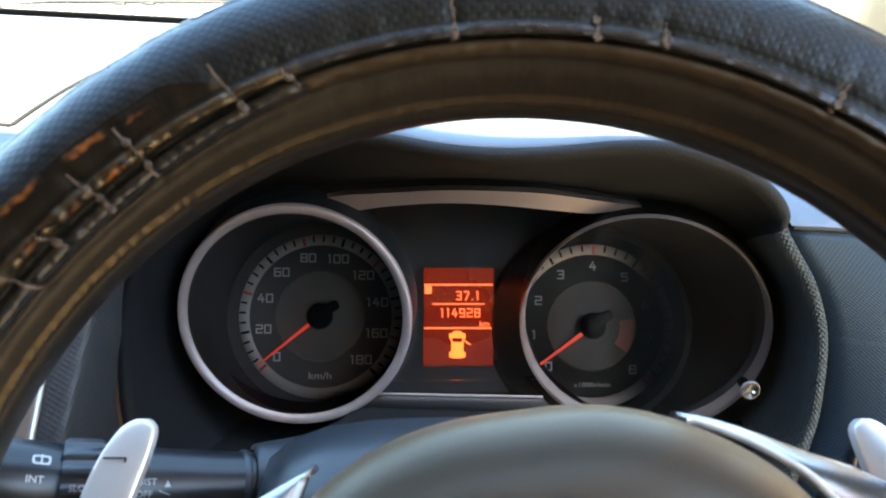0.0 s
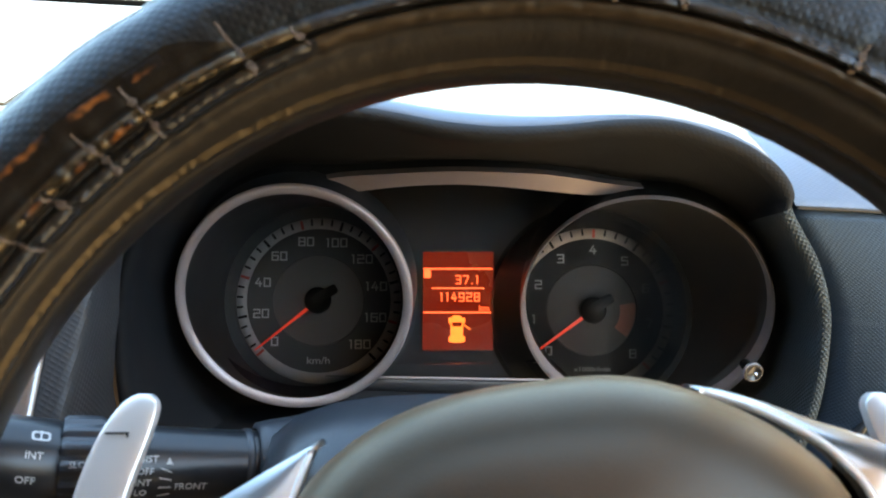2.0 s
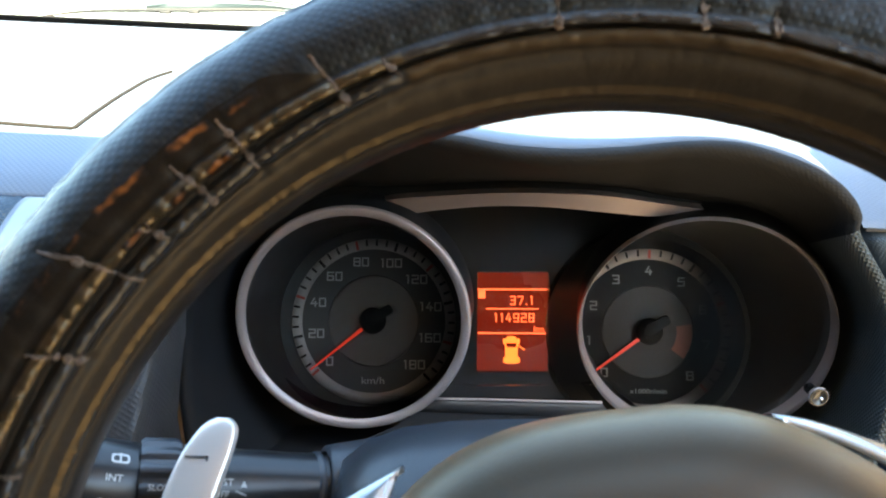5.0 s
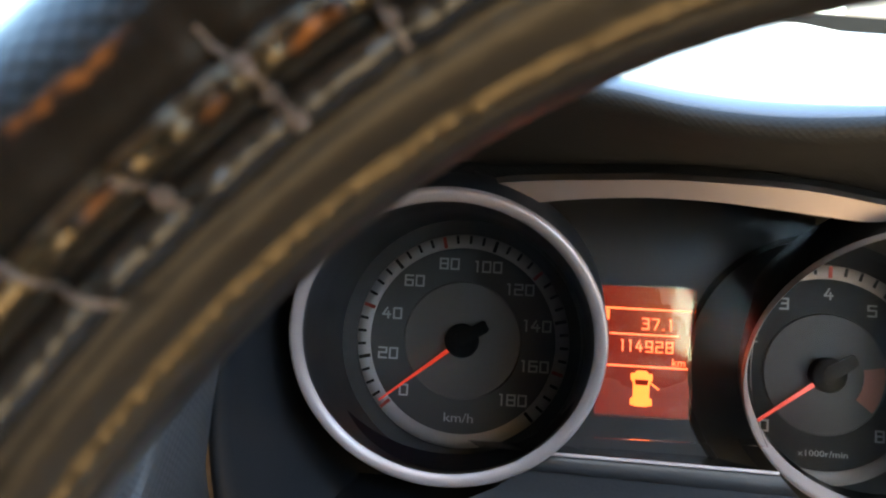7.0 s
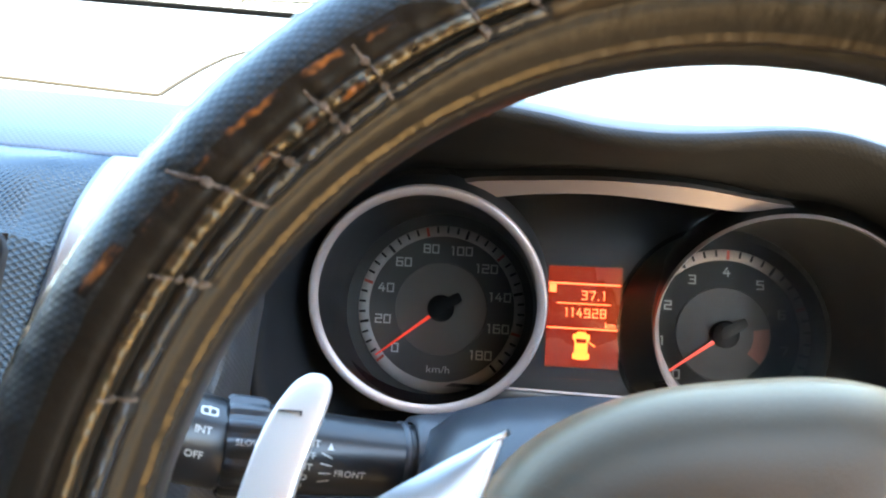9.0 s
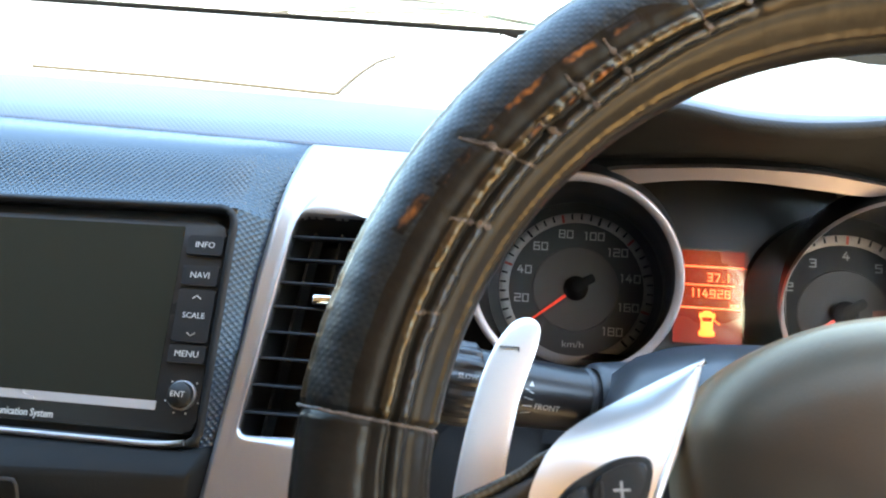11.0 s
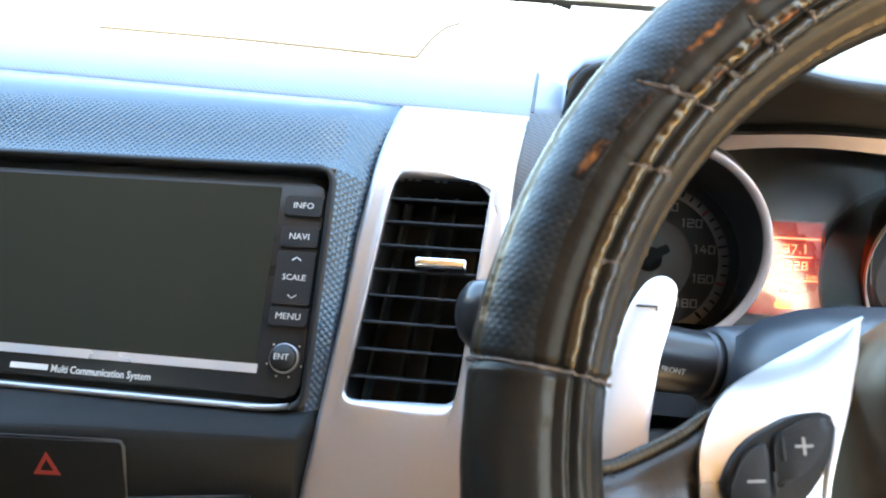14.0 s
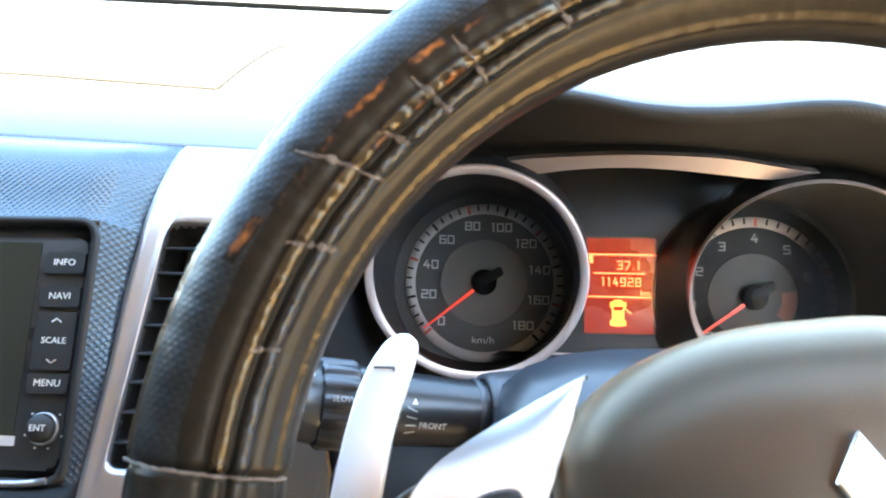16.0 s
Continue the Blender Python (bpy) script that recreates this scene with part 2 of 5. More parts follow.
ASPHALT = mat("sandy yard", (0.36, 0.28, 0.19), 0.9, grain=60, bump=0.5, blotch=0.4)


def glass(name, tint, gloss=0.06, ior=1.45, sheen=(1.0, 1.0, 1.0)):
    """Thin clear pane: lets light straight through, with a faint mirror."""
    m = bpy.data.materials.new(name)
    m.use_nodes = True
    N, K = m.node_tree.nodes, m.node_tree.links
    N.remove(N["Principled BSDF"])
    tr, gl, mx = N.new("ShaderNodeBsdfTransparent"), N.new("ShaderNodeBsdfGlossy"), N.new("ShaderNodeMixShader")
    fr = N.new("ShaderNodeFresnel")
    fr.inputs[0].default_value = ior
    tr.inputs[0].default_value = (*tint, 1)
    gl.inputs["Roughness"].default_value = gloss
    gl.inputs["Color"].default_value = (*sheen, 1)
    K.new(fr.outputs[0], mx.inputs[0])
    K.new(tr.outputs[0], mx.inputs[1])
    K.new(gl.outputs[0], mx.inputs[2])
    K.new(mx.outputs[0], N["Material Output"].inputs["Surface"])
    return m


# dark tint added to unseen windows to keep daylight off the dials and rim
DARK_PANE = glass("dark glass added to hold back light", (0.10, 0.10, 0.11), 0.03)
LENS_C = glass("display lens", (0.97, 0.97, 0.97), 0.12, 1.08)
# golden tint stands in for the warm colour of what this glass mirrors
DISPLAY_GLASS = glass("display glass with golden reflection tint", (0.97, 0.97, 0.97), 0.07, 1.47, (1.0, 0.80, 0.46))
# amber tint added to an unseen window so that reflections turn golden
WARM_PANE = glass("amber glass added to warm reflections", (0.82, 0.60, 0.34), 0.03)
LENS = glass("cluster lens", (0.97, 0.97, 0.97), 0.05, 1.17)
GLASS = glass("window glass", (0.93, 0.96, 0.95), 0.02)


# ---- mesh helpers ----
def thing(name, m, label, category, group="", kind=""):
    ob = new(name)
    ob.empty_display_size = 0.02
    ob.matrix_world = m
    return tagged(ob, label, category, group, kind)


def part(name, bm, material, parent, label="", m=None, smooth=True, kind=""):
    """Links a bmesh as one mesh under a thing or a part. m: the frame in which bm was drawn, if not the parent's own."""
    if m is not None:
        bm.transform(world_of(parent).inverted() @ m)
    me = bpy.data.meshes.new(name)
    if smooth:
        for f in bm.faces:
            f.smooth = True
        for e in bm.edges:
            if len(e.link_faces) == 2 and e.calc_face_angle(0) > 0.7:
                e.smooth = False
    bm.to_mesh(me)
    bm.free()
    me.materials.append(material)
    ob = new(name, me)
    ob.parent = parent
    return tagged(ob, label, kind=kind)


def world_of(ob):
    m = ob.matrix_basis.copy()
    return world_of(ob.parent) @ m if ob.parent else m


def solo(name, bm, material, label, category, m=None, kind="", group="", smooth=True):
    """A thing that is one mesh. bm is drawn in the frame m."""
    ob = part(name, bm, material, None, "", None, smooth)
    if m is not None:
        ob.matrix_world = m
    return tagged(ob, label, category, group, kind)


def grid(rows, close_u=False, close_v=False, bm=None):
    """A sheet through rows of points, with UVs in metres."""
    bm = bm or bmesh.new()
    uv = bm.loops.layers.uv.verify()
    V = [[bm.verts.new(p) for p in r] for r in rows]
    nv, nu = len(rows), len(rows[0])
    su, sv = [0.0], [0.0]
    mid = rows[nv // 2]
    for i in range(nu):
        su.append(su[-1] + (Vector(mid[(i + 1) % nu]) - Vector(mid[i])).length)
    for j in range(nv):
        sv.append(sv[-1] + max((Vector(rows[(j + 1) % nv][i]) - Vector(rows[j][i])).length for i in range(0, nu, max(1, nu // 5))))
    for j in range(nv if close_v else nv - 1):
        for i in range(nu if close_u else nu - 1):
            q = (V[j][i], V[j][(i + 1) % nu], V[(j + 1) % nv][(i + 1) % nu], V[(j + 1) % nv][i])
            if len(set(q)) < 4:
                continue
            f = bm.faces.new(q)
            for lp, (a, b) in zip(f.loops, ((i, j), (i + 1, j), (i + 1, j + 1), (i, j + 1))):
                lp[uv].uv = (su[a], sv[b])
    return bm


def thick(bm, t):
    """Gives a sheet thickness t, away from its normals."""
    bmesh.ops.recalc_face_normals(bm, faces=bm.faces)
    bmesh.ops.solidify(bm, geom=bm.faces[:], thickness=t)
    return bm


def spline(pts, n, closed=False):
    """n points along a Catmull-Rom curve through pts."""
    P = [Vector(p) for p in pts]
    k = len(P)
    segs = k if closed else k - 1
    out = []
    for s in range(n):
        x = s * segs / (n if closed else n - 1)
        i = min(int(x), segs - 1)
        f = x - i
        g = (lambda j: P[j % k]) if closed else (lambda j: P[max(0, min(k - 1, j))])
        a, b, c, d = g(i - 1), g(i), g(i + 1), g(i + 2)
        out.append(0.5 * ((2 * b) + (c - a) * f + (2 * a - 5 * b + 4 * c - d) * f * f + (3 * b - a - 3 * c + d) * f ** 3))
    return out


def tube(pts, r, sides=10, bm=None, ends=True):
    """A round rod along pts; r is a number or one radius a point."""
    bm = bm or bmesh.new()
    P = [Vector(p) for p in pts]
    rad = r if isinstance(r, (list, tuple)) else [r] * len(P)
    rows = []
    up = Vector((0.13, 0.27, 0.95))
    for i, p in enumerate(P):
        t = (P[min(i + 1, len(P) - 1)] - P[max(i - 1, 0)]).normalized()
        a = t.cross(up)
        if a.length < 1e-4:
            a = t.cross(Vector((1, 0, 0)))
        a.normalize()
        b = t.cross(a)
        rows.append([p + rad[i] * (a * math.cos(2 * math.pi * k / sides) + b * math.sin(2 * math.pi * k / sides)) for k in range(sides)])
    grid(rows, close_u=True, bm=bm)
    if ends:
        bm.verts.ensure_lookup_table()
        n = len(bm.verts)
        bm.faces.new([bm.verts[n - sides * len(P) + k] for k in range(sides)])
        bm.faces.new([bm.verts[n - 1 - k] for k in range(sides)])
    return bm


def lathe(profile, n=64, a0=0.0, a1=360.0, bm=None):
    """Turns (radius, height) pairs about the local z axis."""
    full = abs(a1 - a0) >= 359.9
    m = n if full else n + 1
    rows = [[(r * math.cos(radians(a0 + (a1 - a0) * k / n)), r * math.sin(radians(a0 + (a1 - a0) * k / n)), h) for k in range(m)] for r, h in profile]
    return grid(rows, close_u=full, bm=bm)


def slab(outline, z0, z1, bevel=0.0, bm=None, seg=2):
    """A plate of the outline (x, y pairs, counter-clockwise) from z0 up to z1, its front edge rounded."""
    bm = bm or bmesh.new()
    lo = [bm.verts.new((x, y, z0)) for x, y in outline]
    hi = [bm.verts.new((x, y, z1)) for x, y in outline]
    n = len(outline)
    top = bm.faces.new(hi)
    bm.faces.new(lo[::-1])
    for i in range(n):
        bm.faces.new((lo[i], lo[(i + 1) % n], hi[(i + 1) % n], hi[i]))
    if bevel:
        bmesh.ops.bevel(bm, geom=list(top.edges), offset=bevel, segments=seg, profile=0.5, affect="EDGES")
    return bm


def rrect(x0, y0, x1, y1, r, n=5):
    """Outline of a rectangle with round corners."""
    out = []
    for cx, cy, a in ((x1 - r, y0 + r, -90), (x1 - r, y1 - r, 0), (x0 + r, y1 - r, 90), (x0 + r, y0 + r, 180)):
        out += [(cx + r * math.cos(radians(a + 90 * k / n)), cy + r * math.sin(radians(a + 90 * k / n))) for k in range(n + 1)]
    return out


def rpoly(corners, r, n=4):
    """Outline of a polygon with rounded corners."""
    out = []
    k = len(corners)
    for i in range(k):
        p, a, b = Vector(corners[i]), Vector(corners[i - 1]), Vector(corners[(i + 1) % k])
        da, db = (a - p), (b - p)
        rr = min(r, da.length * 0.45, db.length * 0.45)
        s, e = p + da.normalized() * rr, p + db.normalized() * rr
        for j in range(n + 1):
            f = j / n
            out.append(tuple((1 - f) ** 2 * s + 2 * f * (1 - f) * p + f * f * e))
    return out


def frame_plate(outer, inner, z0, z1, bm=None):
    """A plate with a hole: outer and inner outlines of the same number of points."""
    bm = bm or bmesh.new()
    rows = [[(x, y, z0) for x, y in outer], [(x, y, z1) for x, y in outer], [(x, y, z1) for x, y in inner], [(x, y, z0) for x, y in inner]]
    return grid(rows, close_u=True, close_v=True, bm=bm)


def resample(outline, n):
    """n points at even steps round a closed outline, starting at its point nearest to the right-hand middle."""
    P = [Vector(p) for p in outline]
    c = sum(P, Vector((0, 0))) / len(P)
    s = min(range(len(P)), key=lambda i: abs(math.atan2(P[i].y - c.y, P[i].x - c.x)))
    P = P[s:] + P[:s]
    L = [0.0]
    for i in range(len(P)):
        L.append(L[-1] + (P[(i + 1) % len(P)] - P[i]).length)
    out, j = [], 0
    for k in range(n):
        d = L[-1] * k / n
        while L[j + 1] < d:
            j += 1
        f = (d - L[j]) / max(1e-9, L[j + 1] - L[j])
        out.append(tuple(P[j].lerp(P[(j + 1) % len(P)], f)))
    return out


def letters(text, size, x, y, z=0.0, align="CENTER", wide=1.0, turn=0.0, bm=None, depth=0.0001, bold=0.003):
    """Raised lettering in the local x-y plane, set on its baseline middle (or left end)."""
    cu = bpy.data.curves.new("letters", "FONT")
    cu.body, cu.size, cu.align_x, cu.align_y, cu.extrude, cu.resolution_u, cu.offset = text, size, align, "CENTER", depth, 2, bold * size
    ob = new("letters", cu)
    me = bpy.data.meshes.new_from_object(ob.evaluated_get(bpy.context.evaluated_depsgraph_get()))
    bpy.data.objects.remove(ob)
    bm = bm or bmesh.new()
    extra = bmesh.new()
    extra.from_mesh(me)
    bmesh.ops.remove_doubles(extra, verts=extra.verts, dist=1e-6)
    bpy.data.meshes.remove(me)
    extra.transform(Matrix.Translation((x, y, z)) @ Matrix.Rotation(radians(turn), 4, "Z") @ Matrix.Diagonal((wide, 1, 1, 1)))
    tmp = bpy.data.meshes.new("tmp")
    extra.to_mesh(tmp)
    bm.from_mesh(tmp)
    bpy.data.meshes.remove(tmp)
    extra.free()
    return bm


def box(x0, y0, z0, x1, y1, z1, bevel=0.0, bm=None, seg=2):
    bm = bm or bmesh.new()
    v = [bm.verts.new(p) for p in ((x0, y0, z0), (x1, y0, z0), (x1, y1, z0), (x0, y1, z0), (x0, y0, z1), (x1, y0, z1), (x1, y1, z1), (x0, y1, z1))]
    fs = [bm.faces.new([v[i] for i in q]) for q in ((3, 2, 1, 0), (4, 5, 6, 7), (0, 1, 5, 4), (1, 2, 6, 5), (2, 3, 7, 6), (3, 0, 4, 7))]
    if bevel:
        bmesh.ops.bevel(bm, geom=list({e for f in fs for e in f.edges}), offset=bevel, segments=seg, profile=0.5, affect="EDGES")
    return bm



# ---- frames of the main parts: local x to the right, y up the face, z towards the driver ----
M_N = pose(-0.273, 0.303, 0.961, 63)                 # display unit, leaning back 27 degrees
M_S = pose(-0.287, 0.3027, 0.9527, 57)               # vent strip, leaning back 33 degrees
M_D = pose(0.010, 0.546, 1.000, 72)                  # dials, leaning back 18 degrees
M_W = pose(0.0213, 0.1863, 0.9918, 65.13) @ pose(0, 0, 0, 0, 0, 7)   # steering wheel, turned a little to the left
MM = 0.001


def seam_z(x):
    return 1.079 + 0.05 * (-0.24 - x)


def pad_rise(y):
    s = max(0.0, y - 0.40)
    return 0.187 * s + 0.0125 * (1 - math.exp(-s / 0.035))


def S(u, v, w=0.0):
    return M_S @ Vector((u * MM, v * MM, w * MM))


def NN(u, v, w=0.0):
    return M_N @ Vector((u * MM, v * MM, w * MM))


def lerp_table(table, x):
    for (a, p), (b, q) in zip(table, table[1:]):
        if x <= b:
            f = max(0.0, (x - a) / (b - a))
            return p + (q - p) * f
    return table[-1][1]


SIL_L = [(-140, 26.0), (-46, 32.0), (1, 35.6), (40, 38.2), (73, 39.4), (111, 43.2), (157.5, 50.5)]
SIL_R = [(-140, 104.0), (0, 112.0), (77, 114.9), (115, 116.6), (153, 120.5)]
VENT_L = [(-8.6, 44.7), (107.7, 55.0)]
VENT_R = [(-8.6, 97.5), (107.7, 105.1)]


def strip_w(v):
    return -13.5 * (max(0.0, v - 108) / 49) ** 2


# ---- dashboard ----
dash = thing("dashboard", pose(-0.24, 0.40, 1.0), "dark grey grained plastic dashboard under the windscreen", "dashboard", kind="structure")
IDN = Matrix.Identity(4)

# upper pad, passenger side up to the crease
xs = [-1.10 + 0.9335 * k / 40 for k in range(41)]
ys = [0.40 + 0.395 * k / 24 for k in range(25)]
rows = [[(x, 0.4015, seam_z(x) - 0.010) for x in xs], [(x, 0.4000, seam_z(x) - 0.0025) for x in xs]]
rows += [[(x, y + (0.0015 if k == 0 else 0), seam_z(x) + pad_rise(y)) for x in xs] for k, y in enumerate(ys)]
part("upper_pad", grid(rows), PAD, dash, "grey grained soft dash top", IDN)

# lid let into the middle of the pad
def lid_z(x, y):
    return seam_z(x) + pad_rise(y) + 0.0010


def lid_front(x):
    return 0.4712 + 0.0095 * max(0.0, min(1.0, (-0.2425 - x) / 0.12))


def lid_right(y):
    return lerp_table([(0.47, -0.2428), (0.50, -0.2434), (0.54, -0.2440), (0.588, -0.2425), (0.605, -0.2385), (0.617, -0.2345), (0.75, -0.2300)], y)


lrows = []
for k in range(21):
    r = []
    for i in range(25):
        f, g = i / 24, k / 20
        y = lid_front(-0.49 + 0.247 * f) + 0.0006 + 0.23 * g
        x = -0.49 + (lid_right(y) - 0.0006 + 0.49) * f
        r.append((x, y, lid_z(x, y)))
    lrows.append(r)
part("centre_lid", thick(grid(lrows), 0.004), PAD, dash, "flush lid in the dash top", IDN)
gap = [(x, lid_front(x), lid_z(x, lid_front(x)) - 0.0004) for x in [-0.46 + 0.0155 * k for k in range(14)]] + [(-0.2437, 0.4716, lid_z(-0.2437, 0.4716) - 0.0004)]
gap += [(lid_right(y), y, lid_z(lid_right(y), y) - 0.0004) for y in [0.4735 + 0.0102 * k for k in range(15)]]
part("lid_gap", tube(gap, 0.0013, 6), GAP, dash, "dark shadow gap round the lid", IDN)

# binnacle loop, at the cowl's front edge (x, z)
LOOP = [(-0.170, 0.880), (-0.1775, 0.950), (-0.1765, 0.985), (-0.1735, 1.012), (-0.1640, 1.040), (-0.1535, 1.060), (-0.1500, 1.075), (-0.1460, 1.090), (-0.1380, 1.1015), (-0.1150, 1.1085), (-0.085, 1.1105), (-0.055, 1.1085),
        (-0.027, 1.1045), (0.000, 1.0995), (0.030, 1.0972), (0.060, 1.0983), (0.090, 1.1010), (0.118, 1.1000), (0.148, 1.0910), (0.165, 1.0820), (0.1755, 1.0725), (0.1805, 1.0635), (0.1800, 1.0560),
        (0.1870, 1.0440), (0.1975, 1.0270), (0.2055, 1.0050), (0.2083, 0.985), (0.2080, 0.955), (0.2047, 0.933), (0.192, 0.880)]
INNER = [(-0.120, 0.905), (-0.1520, 0.945), (-0.1600, 0.980), (-0.1590, 1.005), (-0.1480, 1.030), (-0.1350, 1.048), (-0.1250, 1.056), (-0.1170, 1.061), (-0.1050, 1.066), (-0.0900, 1.0690), (-0.0700, 1.0685), (-0.0500, 1.0690),
         (-0.027, 1.0705), (0.000, 1.0715), (0.030, 1.0710), (0.055, 1.0690), (0.080, 1.0660), (0.105, 1.0610), (0.130, 1.0580), (0.148, 1.0540), (0.160, 1.0490), (0.172, 1.0410), (0.180, 1.0330),
         (0.188, 1.0240), (0.196, 1.0120), (0.2035, 0.9950), (0.2065, 0.977), (0.2050, 0.950), (0.1980, 0.928), (0.175, 0.890)]
NL = 140
loop = spline([(x, 0.42, z) for x, z in LOOP], NL)
inner = spline([(x, 0.487, z) for x, z in INNER], NL)


def lip_z(x):
    best = [p.z for p in loop if abs(p.x - x) < 0.004 and p.z > 1.05]
    return max(best) if best else 0


rows = []
cx, cz = 0.02, 1.0
for y, f, g in ((0.432, 0, 0.0), (0.4245, 0, 0.0), (0.4212, 0, 0.0012), (0.4200, 0, 0.0035), (0.4215, 0.05, 0.0055), (0.428, 0.13, 0.0065), (0.440, 0.30, 0.006), (0.455, 0.52, 0.004), (0.470, 0.76, 0.002), (0.487, 1.0, 0.0), (0.520, 1.06, 0.0)):
    r = []
    for a, b in zip(loop, inner):
        p = a.lerp(b, f)
        d = Vector((cx - a.x, 0, cz - a.z)).normalized()
        q = Vector((p.x, y, p.z)) + d * g
        r.append(q)
    rows.append(r)
CUT_L = next(i for i, p in enumerate(loop) if p.z > 1.045)
CUT_R = next(i for i, p in enumerate(loop) if p.x > 0.15 and p.z < 1.058)
for i0, i1, m_, text in ((0, CUT_L, SMOOTH, "dark plastic lining beside the speedometer"), (CUT_L, CUT_R, HOODM, "black textured cowl over the dials"), (CUT_R, NL - 1, LINING_LIT, "dark dimpled lining beside the tachometer")):
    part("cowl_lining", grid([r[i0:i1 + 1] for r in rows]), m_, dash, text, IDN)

# driver's upper pad, running up over the cowl
xs = [-0.1645 + 0.0145 * k / 4 for k in range(4)] + [p.x for p in loop[24:118:2] if p.z > 1.056] + [0.19 + 0.43 * k / 14 for k in range(15)]
xs = sorted(set(round(x, 5) for x in xs))
rows = []
for k in range(22):
    y0 = 0.42 + 0.375 * (k / 21) ** 1.3
    r = []
    for x in xs:
        back = 0.02 * max(0.0, min(1.0, (x - 0.150) / 0.03))
        front = 0.4015 + 0.0200 * (x + 0.1645) / 0.0145
        y = y0 if x > -0.149 else front + (y0 - 0.42) * (0.795 - front) / 0.375
        base = seam_z(x) + pad_rise(y0 - back if x > -0.149 else 0.40 + y - front)
        over = 0.0
        if -0.149 < x < 0.1795:
            over = max(0, lip_z(x) - (seam_z(x) + pad_rise(0.42)))
            over *= (1 - min(1, (y0 - 0.42) / 0.32)) ** 1.5
        r.append((x, y + 0.006 if k == 0 and -0.149 < x < 0.1795 else y, base + over))
    rows.append(r)
rows.insert(0, [(x, y + 0.0025, z - 0.008) if x < -0.149 else (x, y, z - 0.0005) for x, y, z in rows[0]])
part("driver_pad", grid(rows), PAD, dash, "grey grained dash top over the dials", IDN)
part("pad_crease", tube([(-0.1655, y, seam_z(-0.1655) + pad_rise(y) - 0.0004) for y in [0.402 + 0.02 * k for k in range(20)]], 0.0011, 6), MATTE, dash, "", IDN)

# right-hand dash panel, below its seam
right_edge = [p for p in loop if p.x > 0.15 and p.z <= 1.0565]
rows = []
for p in right_edge:
    rows.append([(p.x - 0.002, 0.434, p.z)] + [(p.x + (0.66 - p.x) * (i / 16) ** 1.4, 0.4218 - 0.03 * (i / 16) ** 2 - 0.42 * (1.056 - p.z) * min(1, i / 6), p.z - 0.0025 - 0.05 * (0.66 - p.x) * (i / 16) ** 1.4 * (1 if p.z > 1.0 else 0.4)) for i in range(17)])
rows.insert(0, [(x, 0.430 if i else 0.440, seam_z(x) + 0.004) for i, (x, y, z) in enumerate(rows[0])])
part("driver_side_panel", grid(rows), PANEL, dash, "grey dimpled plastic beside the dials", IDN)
part("side_seam", tube([(0.1815 + 0.43 * k / 20, 0.4212 - 0.03 * (k / 20) ** 2, seam_z(0.1815 + 0.43 * k / 20) - 0.0013) for k in range(21)], 0.0012, 6), MATTE, dash, "", IDN)

# wrap between the vent strip and the cowl
left_edge = [p for p in loop if p.x < -0.149 and p.z < 1.0755]


def edge_at(z):
    return min(left_edge, key=lambda p: abs(p.z - z))


rows = []
for k in range(34):
    v = 156.5 - 7.2 * k
    u = lerp_table(SIL_R, v)
    wide = 16 - 9 * min(1.0, k / 24)
    a, b = S(u, v, strip_w(v) - 0.5), S(u + wide, v - 1, strip_w(v) - 1)
    e = edge_at(min(b.z, 1.0735))
    c = Vector((e.x - 0.001, 0.4218, e.z if b.z > 0.90 else b.z))
    r = [a, a.lerp(b, 0.35), a.lerp(b, 0.7), b, b + Vector((0.0016, 0.002, 0))]
    for q in range(1, 11):
        f = q / 10
        p = (b + Vector((0.0016, 0.002, 0))).lerp(c, f)
        p.x += 0.010 * math.sin(math.pi * f) * min(1, max(0.0, (1.06 - b.z) / 0.05))
        r.append(p)
    rows.append(r)
bm = grid(rows)
lay = bm.loops.layers.uv.verify()
for f in bm.faces:
    for lp in f.loops:
        lp[lay].uv = (0.75 * lp.vert.co.x + lp.vert.co.y, lp.vert.co.z)
part("wrap_panel", bm, WRAP, dash, "dimpled plastic return beside the cowl", IDN)

# shelf under the dials
rows = [[(x, 0.4900, 0.9150) for x in (-0.16, -0.08, 0.0, 0.08, 0.19)], [(x, 0.452, 0.9080) for x in (-0.16, -0.08, 0.0, 0.08, 0.19)], [(x, 0.40, 0.890) for x in (-0.165, -0.08, 0.0, 0.08, 0.195)], [(x, 0.36, 0.80) for x in (-0.17, -0.08, 0.0, 0.08, 0.20)]]
part("lower_shelf", grid(rows), SMOOTH, dash, "smooth dark plastic below the dials", IDN)

# centre fascia round the display
us = [-500, -420, -340, -280, -240, -197.5] + [-197.5 + 211 * k / 12 for k in range(1, 13)]
rows = []
for k in range(21):
    f = k / 20
    r = []
    for i in range(len(us) + 8):
        if i < len(us):
            a = NN(us[i], 97.0, 0)
            x = a.x
        else:
            g = (i - len(us) + 1) / 8
            a = NN(13.5, 97.0, 0).lerp(S(lerp_table(SIL_L, 103), 103, -1), g)
            x = a.x
        g = max(0, (i - len(us) + 1) / 8)
        xt = x + (S(50.0, 151).x - S(lerp_table(SIL_L, 103), 103).x) * g
        b = Vector((xt, 0.4012, seam_z(xt) - 0.0015))
        p = a.lerp(b, f)
        n = Vector((0, -0.62, 0.78)) * (0.0095 - 0.006 * g) * math.sin(math.pi * f ** 1.5)
        r.append(p + n)
    rows.append(r)
bm = grid(rows)
rows = []
